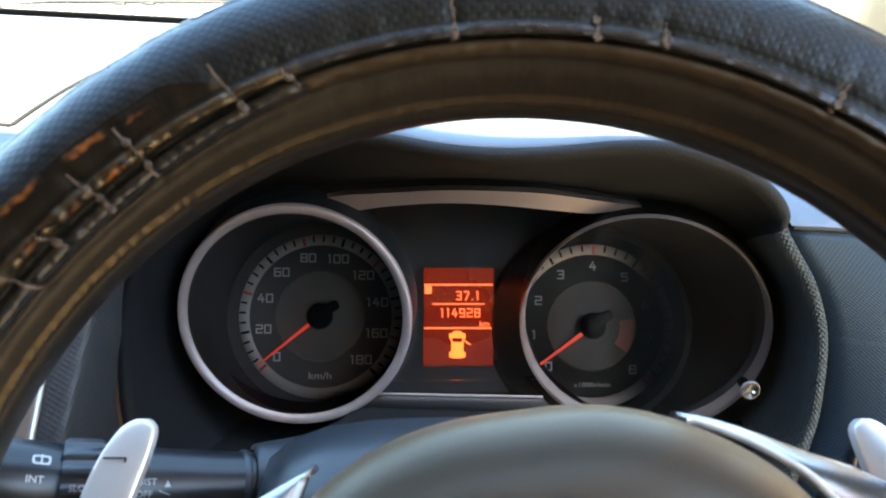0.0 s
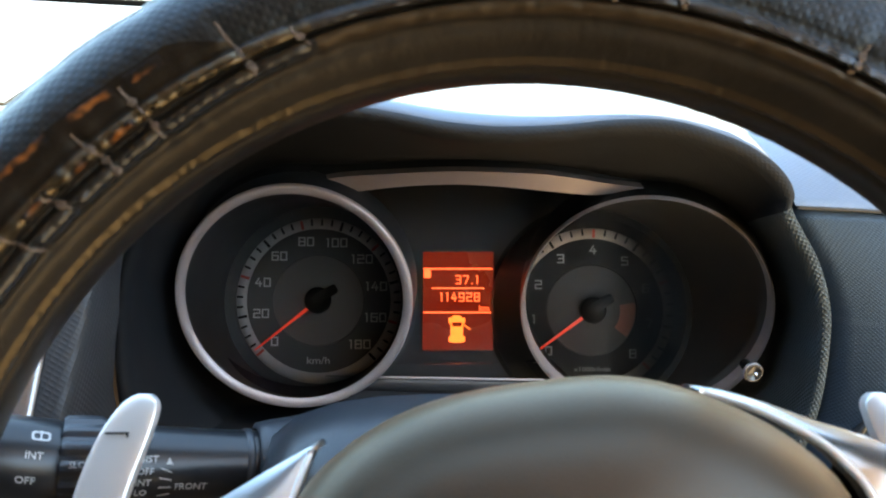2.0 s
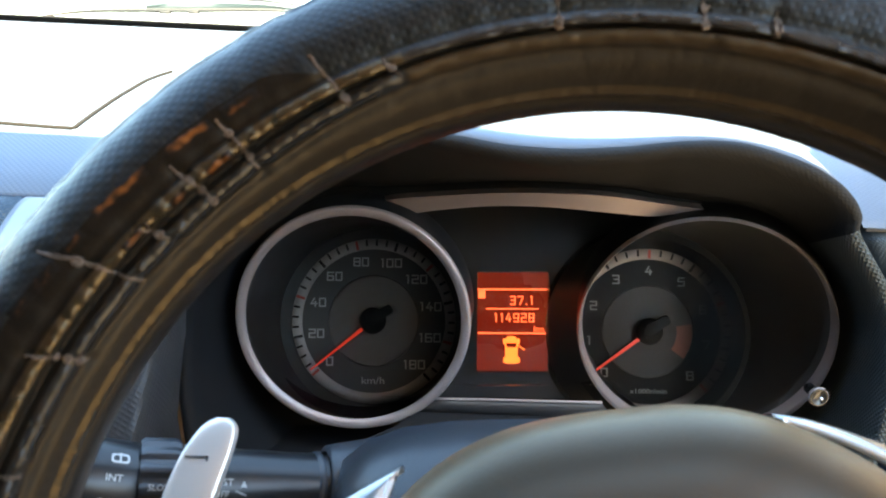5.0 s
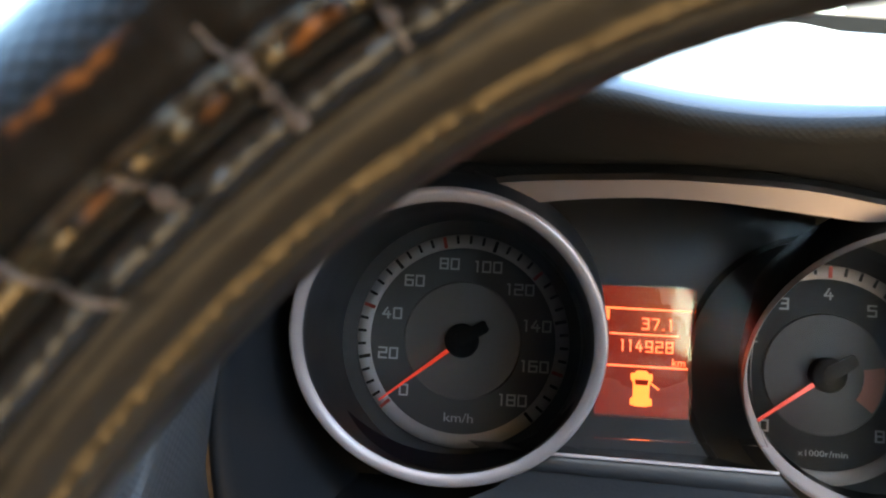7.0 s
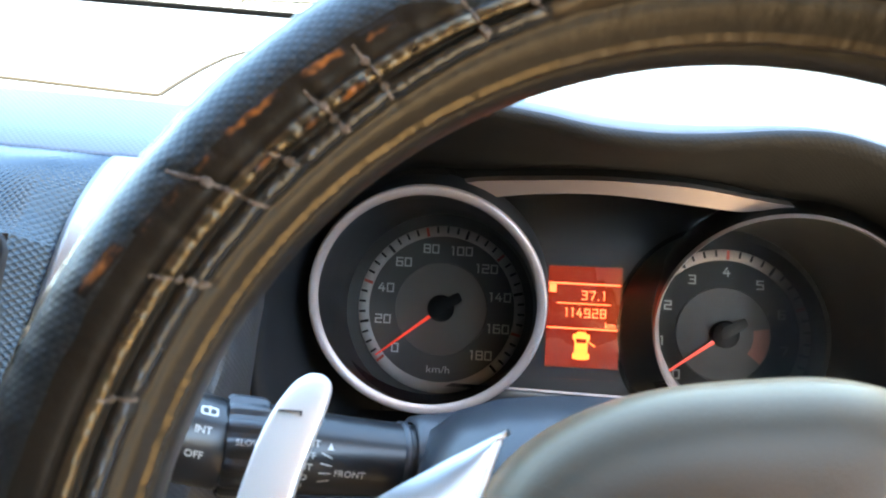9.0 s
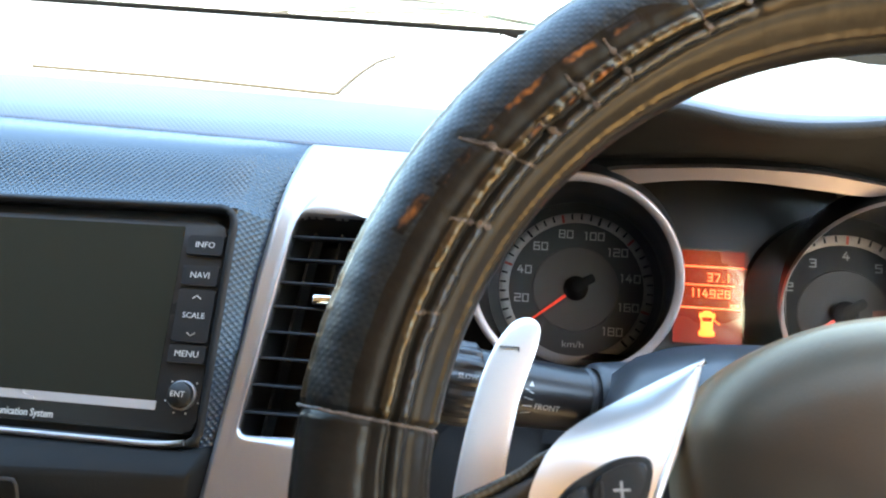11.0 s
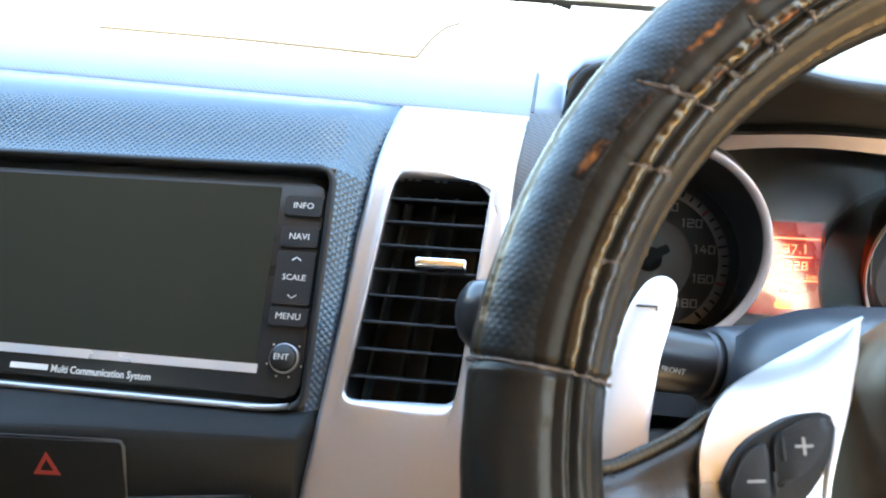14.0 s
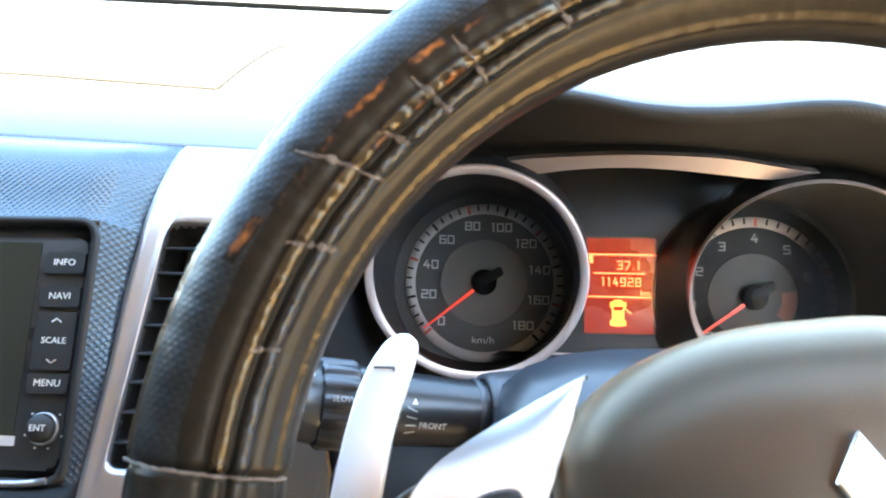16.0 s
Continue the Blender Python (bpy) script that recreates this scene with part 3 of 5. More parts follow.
for k in range(15):
    v = 97.0 + (-24 - 97.0) * k / 14
    vs = 103 + (-14 - 103) * k / 14
    rows.append([NN(13.5, v, 0).lerp(S(lerp_table(SIL_L, vs), vs, -1), g / 8) for g in range(9)])
grid(rows, bm=bm)
lay = bm.loops.layers.uv.verify()
for f in bm.faces:
    for lp in f.loops:
        lp[lay].uv = (lp.vert.co.x, 0.55 * lp.vert.co.y + 0.84 * lp.vert.co.z)
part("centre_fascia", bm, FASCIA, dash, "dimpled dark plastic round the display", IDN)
rows = []
for k in range(8):
    r = []
    for i in range(18):
        u = -500 + (13.5 + 500) * i / 17 if i < 14 else 13.5
        f = min(1, k / 2)
        top = NN(u, -24, 0.5) if i < 14 else NN(13.5, -24, 0.5).lerp(S(lerp_table(SIL_L, -14), -14, -1), (i - 13) / 4)
        zz = (0.9365, 0.9365, 0.934, 0.92, 0.90, 0.88, 0.85, 0.80)[k]
        yy = 0.2547 + 0.1 * (top.x + 0.365)
        if i >= 14:
            vv = (zz - 0.9527) / 0.8387 * 1000
            e = S(lerp_table(SIL_L, vv), vv, -1)
            s = NN(13.5, -24, 0.5)
            a = Vector((s.x, 0.2547 + 0.1 * (s.x + 0.365), zz))
            q = a.lerp(e, (i - 13) / 4)
            r.append(top if k == 0 else q)
        else:
            r.append(top if k == 0 else Vector((top.x, yy + (0.004 if k == 1 else 0), zz + (0.002 if k == 1 else 0))))
    rows.append(r)
part("lower_console", grid(rows), CONSOLE, dash, "smooth dark panel below the display", IDN)


def console_y(x):
    return 0.2547 + 0.1 * (x + 0.365)


# ---- hazard switch ----
haz = thing("hazard_switch", pose(-0.365, console_y(-0.365), 0.918, 90, 0, math.degrees(math.atan(0.1))), "dark hazard switch with a red triangle below the display", "switch")
part("switch_cap", slab(rrect(-0.046, -0.026, 0.034, 0.0155, 0.002), 0.0, 0.0014, 0.0006), CONSOLE, haz)
part("switch_gap", frame_plate(resample(rrect(-0.0472, -0.0272, 0.0352, 0.0167, 0.003), 60), resample(rrect(-0.046, -0.026, 0.034, 0.0155, 0.002), 60), 0.0, 0.0004), MATTE, haz)
tri_o = [(-0.0062, -0.0012), (0.0062, -0.0012), (0.0, 0.0096)]
tri_i = [(-0.0032, 0.0006), (0.0032, 0.0006), (0.0, 0.0062)]
part("warning_triangle", frame_plate(resample(tri_o, 30), resample(tri_i, 30), 0.0014, 0.0017), HAZARD_RED, haz, "red triangle outline", smooth=False)
part("console_groove", tube([(x, console_y(x) - 0.0002, 0.9035 + 0.08 * (x + 0.365)) for x in [-0.42 + 0.0145 * k for k in range(11)]], 0.0008, 6), MATTE, dash, "", IDN)

# ---- display unit ----
nav = thing("navigation_unit", M_N, "switched-off dashboard navigation display with side buttons", "navigation screen")
part("recess_frame", frame_plate(resample(rrect(-0.1985, -0.0250, 0.0145, 0.0980, 0.009), 160), resample(rrect(-0.1955, -0.0215, 0.0115, 0.0952, 0.007), 160), -0.012, 0.0022), BEZEL, nav, "black recess frame")
part("lower_lip", tube([NN_ for NN_ in [Vector((-0.193 + 0.2 * k / 30, -0.0238 + (0.002 * ((k - 27) / 3) ** 2 if k > 27 else 0), 0.0030)) for k in range(31)]], 0.0016, 8), SILVER, nav, "bright lower edge")
part("housing", slab(rrect(-0.1955, -0.0215, 0.0115, 0.0952, 0.006), -0.016, -0.0085), MATTE, nav)
part("bezel", slab(rrect(-0.1934, -0.0178, 0.0094, 0.0886, 0.006), -0.0085, -0.0015, 0.0016), BEZEL, nav, "black plastic bezel")
part("screen", slab(rrect(-0.1705, -0.0030, -0.0135, 0.0860, 0.0008), -0.0030, -0.0010), SCREEN, nav, "blank dark display glass", smooth=False)
part("screen_strip", slab(rrect(-0.1705, -0.0076, -0.0125, -0.0032, 0.0004), -0.0030, -0.0008), STRIP, nav, "silver strip below the screen", smooth=False)
part("caption", letters("Multi Communication System", 0.0052, -0.0907, -0.0140, -0.0013, wide=0.84, bold=0.012), WHITE_INK, nav, "white lettering", smooth=False)
part("maker_bar", slab([(-0.1385, -0.0150), (-0.1185, -0.0150), (-0.1185, -0.0122), (-0.1385, -0.0122)], -0.0015, -0.0012), WHITE_INK, nav, "white bar", smooth=False)
for text, v0, v1 in (("INFO", 71.2, 81.3), ("NAVI", 55.2, 65.4), ("SCALE", 26.4, 52.9), ("MENU", 16.0, 24.7)):
    key = part("button", slab(rrect(-0.0100, v0 * MM, 0.0092, v1 * MM, 0.001), -0.003, 0.0006, 0.0007), KEY, nav, "black push button", smooth=False)
    part("lettering", letters(text, 0.0044 if text != "SCALE" else 0.0040, -0.0004 if text != "SCALE" else -0.0002, (v0 + v1) / 2 * MM, 0.0007, wide=1.05, bold=0.0), WHITE_INK, key, "white lettering", smooth=False)
    if text == "SCALE":
        for s in (1, -1):
            y = (v0 + v1) / 2 * MM + s * 0.0094
            part("arrow_mark", tube([(-0.0022, y - s * 0.0008, 0.0007), (0, y + s * 0.0008, 0.0007), (0.0022, y - s * 0.0008, 0.0007)], 0.00028, 5), WHITE_INK, key)
knob = part("enter_knob", lathe([(0.0062, -0.002), (0.0062, 0.003), (0.0056, 0.0042), (0.0, 0.0046)], 40), KEY, nav, "round black enter knob", M_N @ pose(0.0004, 0.0004, 0))
# silver ring painted where the knob's edge only catches a highlight
part("knob_highlight", lathe([(0.0072, -0.0015), (0.0072, 0.0004), (0.0064, 0.0008), (0.0063, -0.0012)], 40), SILVER, nav, "thin silver ring standing in for a highlight", M_N @ pose(0.0004, 0.0004, 0))
part("lettering", letters("ENT", 0.0040, 0.0004, 0.0004, 0.0048), WHITE_INK, knob, "white lettering", M_N, smooth=False)
for a in (45, 135, 200, 250, 290, 340):
    part("dot_mark", slab([(0.0004 + 0.0090 * math.cos(radians(a)) + dx, 0.0004 + 0.0090 * math.sin(radians(a)) + dy) for dx, dy in ((-0.0004, -0.0004), (0.0004, -0.0004), (0.0004, 0.0004), (-0.0004, 0.0004))], -0.0016, -0.0012), WHITE_INK, nav, smooth=False)

# ---- vent strip and air vent ----
vent = thing("air_vent", M_S, "silver-framed centre air vent with black slats", "air vent")


def strip_pt(u, v, w=0.0):
    return (u * MM, v * MM, (w + strip_w(v)) * MM)


VC = rpoly([(44.7, -8.6), (97.7, -7.0), (105.1, 106.8), (55.0, 107.7)], 6.0, 5)
VCn = resample([(x, y) for x, y in VC], 160)
so = [(lerp_table(SIL_L, v), v) for v in (-140, -110, -80, -46, -20, 1, 20, 40, 60, 73, 90, 111, 125, 140, 157.5)]
so_r = [(lerp_table(SIL_R, v), v) for v in (-140, -110, -80, -40, 0, 20, 40, 60, 77, 90, 100, 115, 125, 138, 152.5)]
top = [(50.5 + 70 * k / 10, 157.5 - 5.0 * k / 10) for k in range(1, 10)]
out = resample(so_r + top[::-1] + so[::-1], 160)
rows = []
for f in (0, 0.04, 0.3, 0.6, 0.85, 0.95, 1.0):
    r = []
    for (a, b), (c, d) in zip(out, VCn):
        u, v = a + (c - a) * f, b + (d - b) * f
        r.append(strip_pt(u, v, (0 if f == 0 else 2.2) + (0.8 if 0.9 < f < 0.99 else 0)))
    rows.append(r)
rows.append([strip_pt(c, d, -4) for c, d in VCn])
part("vent_surround", grid(rows, close_u=True), SILVER, vent, "satin silver trim strip")
rows = [[strip_pt(c, d, -1.0) for c, d in VCn], [(c * MM, d * MM, -0.045) for c, d in VCn]]
bm = grid(rows, close_u=True)
bm.faces.new([bm.verts.new((c * MM, d * MM, -0.045)) for c, d in VCn])
part("duct", bm, MATTE, vent, "black duct")
for v in (95.5, 82.8, 70.0, 57.0, 43.5, 30.0, 16.3, 2.8):
    u0, u1 = lerp_table(VENT_L, v) - 0.6, lerp_table(VENT_R, v) + 0.6
    rows = []
    for z, dy in ((-0.4, 0.0), (-0.4, 1.4), (-3, 2.2), (-17, 6.0), (-17, 4.9), (-3, 0.6)):
        rows.append([((u0 + (u1 - u0) * k / 4) * MM, (v + dy - 0.7) * MM, z * MM) for k in range(5)])
    part("slat", grid(rows, close_v=True), SMOOTH, vent)
for k, f in enumerate((0.09, 0.36, 0.62, 0.88)):
    bm = grid([[((44.7 + 53 * f) * MM, -8 * MM, -0.022), ((44.7 + 53 * f) * MM, -8 * MM, -0.036)], [((55 + 50 * f) * MM, 107 * MM, -0.022), ((55 + 50 * f) * MM, 107 * MM, -0.036)]])
    part("vane", thick(bm, 0.0016), VANE, vent)
part("vent_tab", box(0.0712, 0.0578, -0.001, 0.0966, 0.0632, 0.0058, 0.0016, seg=3), CHROME, vent, "small chrome direction tab")

# ---- instrument cluster ----
clu = thing("instrument_cluster", pose(0.010, 0.487, 0.99), "two-dial instrument cluster with an orange display", "instrument cluster")
RL, RR = (pose(-0.0859, 0.4575, 0.9940, 92.7), 0.0680), (pose(0.1208, 0.4766, 0.9797, 100.5, 0, -9.7), 0.0747)
for (m, R), name in ((RL, "speedometer"), (RR, "tachometer")):
    flat = name == "speedometer"
    bevel = [(R - 0.0014, 0.0), (R - 0.0048, -0.0008), (R - 0.0056, -0.003)] if flat else [(R - 0.0005, 0.0), (R - 0.0019, -0.0035), (R - 0.0028, -0.0110)]
    part("dial_ring", lathe([(R + 0.0002, -0.0045), (R, -0.0014), (R - 0.0006, -0.0002)] + bevel, 128), RINGM, clu, "satin metal ring round the " + name, m)
    part("ring_wall", lathe([(R + 0.0020, -0.034), (R + 0.0006, -0.006), (R - 0.0002, -0.0040)], 96), SMOOTH if flat else WALLM, clu, "", m)
    if not flat:
        part("ring_skirt", lathe([(R - 0.0002, -0.0045), (R + 0.004, -0.0060), (R + 0.009, -0.0085)], 40, 211, 285), SMOOTH, clu, "", m)
    hub = Vector((-0.0926, -0.0321, 0)) if name == "speedometer" else Vector((0.0901, -0.0386, 0))
    rows = []
    for f in (0, 0.08, 0.4, 0.7, 1.0):
        r = []
        for k in range(96):
            a = 2 * math.pi * k / 96
            p = m @ Vector(((bevel[-1][0] + 0.0001) * math.cos(a), (bevel[-1][0] + 0.0001) * math.sin(a), bevel[-1][1]))
            rb = 0.0630 if name == "speedometer" else 0.068
            q = M_D @ (hub + Vector((rb * math.cos(a), rb * math.sin(a), 0.001)))
            r.append(p.lerp(q, f))
        rows.append(r)
    part("dial_tube", grid(rows, close_u=True), TUBEM, clu, "black inner wall of the " + name, IDN)

M_SP = M_D @ Matrix.Translation((-0.0926, -0.0321, 0))
M_TA = M_D @ Matrix.Translation((0.0901, -0.0386, 0))


STROKES = {"0": [[(0, 0), (1, 0), (1, 1), (0, 1), (0, 0)]], "1": [[(0.25, 1), (0.6, 1), (0.6, 0)]], "2": [[(0, 1), (1, 1), (1, 0.52), (0, 0.52), (0, 0), (1, 0)]],
           "3": [[(0, 1), (1, 1), (1, 0), (0, 0)], [(0.25, 0.52), (1, 0.52)]], "4": [[(0.55, 1), (0, 0.34), (1, 0.34)], [(0.72, 0.62), (0.72, 0)]], "5": [[(1, 1), (0, 1), (0, 0.55), (1, 0.55), (1, 0), (0, 0)]],
           "6": [[(1, 1), (0, 1), (0, 0), (1, 0), (1, 0.55), (0, 0.55)]], "7": [[(0, 1), (1, 1), (1, 0.8), (0.4, 0)]], "9": [[(0, 0), (1, 0), (1, 1), (0, 1), (0, 0.45), (1, 0.45)]], ".": [[(0.4, 0), (0.6, 0)]], "8": [[(0, 0), (1, 0), (1, 1), (0, 1), (0, 0)], [(0, 0.52), (1, 0.52)]]}


def dial_digits(s, high, x, y, z, stroke=0.0009, ratio=0.74, space=0.36):
    """Wide squared numerals drawn with an even stroke, centred on x, y."""
    w, gap = high * ratio, high * space
    widths = [w * {"1": 0.62, ".": 0.3}.get(c, 1.0) for c in s]
    left = x - (sum(widths) + gap * (len(s) - 1)) / 2
    bm = bmesh.new()
    level = 0
    for c, cw in zip(s, widths):
        for line in STROKES[c]:
            for (ax, ay), (bx, by) in zip(line, line[1:]):
                a, b = Vector((left + ax * cw, y - high / 2 + ay * high, 0)), Vector((left + bx * cw, y - high / 2 + by * high, 0))
                d = (b - a).normalized() * stroke / 2
                t = Vector((-d.y, d.x, 0))
                h = z + 0.00022 + 0.00002 * (level % 5)
                level += 1
                q = [a - d - t * 1, b + d - t, b + d + t, a - d + t]
                lo = [bm.verts.new((p.x, p.y, z)) for p in q]
                hi = [bm.verts.new((p.x, p.y, h)) for p in q]
                bm.faces.new(hi)
                for i in range(4):
                    bm.faces.new((lo[i], lo[(i + 1) % 4], hi[(i + 1) % 4], hi[i]))
        left += cw + gap
    return bm


def dial(m, label, disc, rb, n_major, per, numerals, unit, unit_y, r_num):
    face = part("dial_face", lathe([(0.0, 0.0012), (rb + 0.003, 0.0012), (rb + 0.003, -0.001)], 72), DIAL if n_major == 9 else DIAL_SHADED, clu, label, m, smooth=False)
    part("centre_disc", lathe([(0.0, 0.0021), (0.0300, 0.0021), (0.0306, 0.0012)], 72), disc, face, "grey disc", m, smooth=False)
    part("scale_band", lathe([(0.0480, 0.0014), (0.0484, 0.0020), (0.0548, 0.0024), (0.0552, 0.0012)], 128), TICKBAND if n_major == 9 else TICKBAND_SHADED, face, "silver scale ring", m)
    a0, sweep = 222.0, 268.0
    n = n_major * per
    for k in range(n + 1):
        a = radians(a0 - sweep * k / n)
        major = k % per == 0
        w = 0.0009 if major else 0.00072
        ri = 0.0486 if major else 0.0503
        d, t = Vector((math.cos(a), math.sin(a), 0)), Vector((-math.sin(a), math.cos(a), 0))
        q = [d * ri - t * w, d * 0.0546 - t * w, d * 0.0546 + t * w, d * ri + t * w]
        bm = bmesh.new()
        lo = [bm.verts.new(p + Vector((0, 0, 0.0019))) for p in q]
        hi = [bm.verts.new(p + Vector((0, 0, 0.0026))) for p in q]
        bm.faces.new(hi)
        for i in range(4):
            bm.faces.new((lo[i], lo[(i + 1) % 4], hi[(i + 1) % 4], hi[i]))
        part("tick", bm, INK_RED if major and k % (2 * per) == 0 else INK, face, m=m, smooth=False)
    for k, s in enumerate(numerals):
        a = radians(a0 - sweep * k / (len(numerals) - 1))
        part("numeral", dial_digits(s, 0.0052, r_num * math.cos(a) * 0.97, r_num * math.sin(a), 0.0014), NUMERAL if n_major == 9 else NUMERAL_SHADED, face, "pale numeral", m, smooth=False)
    part("unit_mark", letters(unit, 0.0066 if unit == "km/h" else 0.0044, 0, unit_y, 0.0014, wide=1.2), NUMERAL if n_major == 9 else NUMERAL_SHADED, face, "pale lettering", m, smooth=False)
    rest, reach = (218.5, 0.0525) if n_major == 9 else (215.8, 0.0605)
    a = radians(rest)
    d, t = Vector((math.cos(a), math.sin(a), 0)), Vector((-math.sin(a), math.cos(a), 0))
    bm = bmesh.new()
    for q in ([d * 0.004 - t * 0.0012, d * reach - t * 0.00045, d * reach + t * 0.00045, d * 0.004 + t * 0.0012],):
        lo = [bm.verts.new(p + Vector((0, 0, 0.0060))) for p in q]
        hi = [bm.verts.new(p + Vector((0, 0, 0.0072))) for p in q]
        bm.faces.new(hi)
        bm.faces.new(lo[::-1])
        for i in range(4):
            bm.faces.new((lo[i], lo[(i + 1) % 4], hi[(i + 1) % 4], hi[i]))
    nd = part("needle", bm, NEEDLE, face, "red pointer at rest on zero", m, smooth=False)
    bm = lathe([(0.0085, 0.002), (0.0088, 0.0075), (0.0075, 0.0092), (0.0, 0.0096)], 40)
    part("needle_hub", bm, INK, nd, "black hub cap", m)
    tail = slab(rpoly([(-0.003, -0.0052), (0.0140, 0.0058), (0.0112, 0.0112), (-0.0040, 0.0030)], 0.002), 0.0074, 0.0102, 0.0008)
    part("needle_tail", tail, INK, nd, "black counterweight", m)
    return face


dial(M_SP, "black speedometer dial", DISC, 0.0630, 9, 4, ["0", "20", "40", "60", "80", "100", "120", "140", "160", "180"], "km/h", -0.0400, 0.0405)
tface = dial(M_TA, "black tachometer dial", DISC_SHADED, 0.0680, 8, 4, ["0", "1", "2", "3", "4", "5", "6", "7", "8"], "x1000r/min", -0.0395, 0.0405)
part("red_zone", lathe([(0.0190, 0.0024), (0.0190, 0.0028), (0.0290, 0.0028), (0.0290, 0.0024)], 20, -38, 10), RED_DIM, tface, "red line sector", M_TA, smooth=False)

part("back_panel", box(-0.20, 0.574, 0.86, 0.24, 0.578, 1.085), HOODM, clu, "black housing behind the dials", IDN, smooth=False)
# centre panel, its walls, silver arch and lower trim
bm = grid([[M_D @ Vector((u, v, 0.0)) for u in (-0.075, -0.03, 0.03, 0.085)] for v in (-0.100, -0.03, 0.03, 0.078)])
part("centre_panel", bm, CENTREM, clu, "black panel between the dials", IDN)
arch_o = spline([(-0.0826, 0.477, 1.0582), (-0.0700, 0.477, 1.0612), (-0.0567, 0.476, 1.0632), (-0.0307, 0.476, 1.0648), (-0.0010, 0.476, 1.0662), (0.0280, 0.476, 1.0659), (0.0614, 0.476, 1.0642), (0.0948, 0.477, 1.0592), (0.1150, 0.477, 1.0566), (0.1260, 0.477, 1.0550)], 60)
arch_i = spline([(-0.0740, 0.479, 1.0500), (-0.0660, 0.478, 1.0518), (-0.0571, 0.478, 1.0530), (-0.0307, 0.478, 1.0565), (-0.0008, 0.478, 1.0583), (0.0284, 0.478, 1.0574), (0.0621, 0.478, 1.0543), (0.0859, 0.479, 1.0520), (0.1001, 0.479, 1.0532), (0.1200, 0.478, 1.0546)], 60)
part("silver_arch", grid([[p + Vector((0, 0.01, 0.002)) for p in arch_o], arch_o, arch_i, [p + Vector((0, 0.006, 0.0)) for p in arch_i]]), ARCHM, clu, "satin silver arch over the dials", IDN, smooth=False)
part("arch_soffit", grid([[p + Vector((0, 0.005, 0.0)) for p in arch_i], [Vector((p.x * 0.9, 0.562, p.z - 0.004)) for p in arch_i]]), HOODM, clu, "", IDN)
part("arch_backing", grid([[p + Vector((0, 0.006, 0.0)) for p in arch_o], [Vector((p.x, 0.494, max(q.z for q in inner if abs(q.x - p.x) < 0.006) + 0.004)) for p in arch_o]]), HOODM, clu, "", IDN)
rows = []
for k in range(13):
    x = -0.140 + 0.0052 * k
    zr = 0.994 + math.sqrt(max(0.0, 0.068 ** 2 - (x + 0.0859) ** 2))
    rows.append([Vector((x, 0.462, zr - 0.003)), Vector((x, 0.480, zr + 0.001)), Vector((x, 0.496, max(q.z for q in inner if abs(q.x - x) < 0.006) + 0.005))])
part("ring_shoulder", grid(rows), HOODM, clu, "", IDN)
bm = grid([[(x, 0.4650, 0.9428 - 0.02 * (x - 0.014)), (x, 0.4636, 0.9431 - 0.02 * (x - 0.014)), (x, 0.4640, 0.9440 - 0.02 * (x - 0.014)), (x, 0.4652, 0.9441 - 0.02 * (x - 0.014))] for x in [-0.046 + 0.0106 * k for k in range(11)]])
part("lower_trim", bm, RINGM, clu, "thin bright lower trim", IDN)
rows = []
for k in range(15):
    top, drop = 0.9429 - 0.02 * (-0.062 + 0.0078 * k), 0.0055 + 0.0020 * k / 14
    xt, xb = -0.048 + 0.00775 * k, -0.048 + 0.00830 * k
    rows.append([(xt, 0.4642, top), (xt, 0.4626, top - 0.0005), (xb, 0.4626 - 0.35 * drop, top - drop), (xb, 0.4640 - 0.35 * drop, top - drop - 0.0012)])
part("trim_face", grid(rows), CENTREM, clu, "satin face of the lower trim", IDN)
part("lower_ledge", grid([[(x, 0.4650, 0.9438 - 0.02 * (x - 0.014)) for x in (-0.07, 0.014, 0.056)], [(x, 0.535, 0.915) for x in (-0.08, 0.014, 0.044)]]), GLOSSY, clu, "", IDN)
part("lower_apron", grid([[(x, 0.4645, 0.9422 - 0.02 * (x - 0.014)) for x in (-0.042, 0.014, 0.058)], [(x, 0.458, 0.9300) for x in (-0.062, 0.014, 0.070)], [(x, 0.448, 0.9180) for x in (-0.095, 0.014, 0.086)], [(x, 0.41, 0.905) for x in (-0.10, 0.014, 0.11)]]), SMOOTH, clu, "", IDN)
# clear lenses
lens_z = [0.9465 + 0.0073 * k for k in range(16)]
lens_r = [(0.1225 - math.sqrt(max(0.0, 0.0728 ** 2 - (z - 0.9812) ** 2)) - 0.010, z - 0.988) for z in lens_z]
lens_l = [(-0.0862 + math.sqrt(max(0.0, 0.0664 ** 2 - (z - 0.9935) ** 2)) - 0.010, z - 0.988) for z in lens_z]
ob = part("centre_lens", slab(lens_r + lens_l[::-1], -0.0005, 0.0005), LENS_C, clu, "clear flat lens over the display", pose(0.010, 0.488, 0.988, 76, 0, 2), smooth=False)
ob.visible_shadow = False
for (m, R), z in ((RL, -0.006), (RR, -0.015)):
    ob = part("dial_lens", lathe([(R - 0.0056, z), (R * 0.6, z + 0.0006), (R * 0.25, z + 0.0009), (0.0004, z + 0.001)], 64), LENS, clu, "clear lens over the dial", m)
    ob.visible_shadow = False
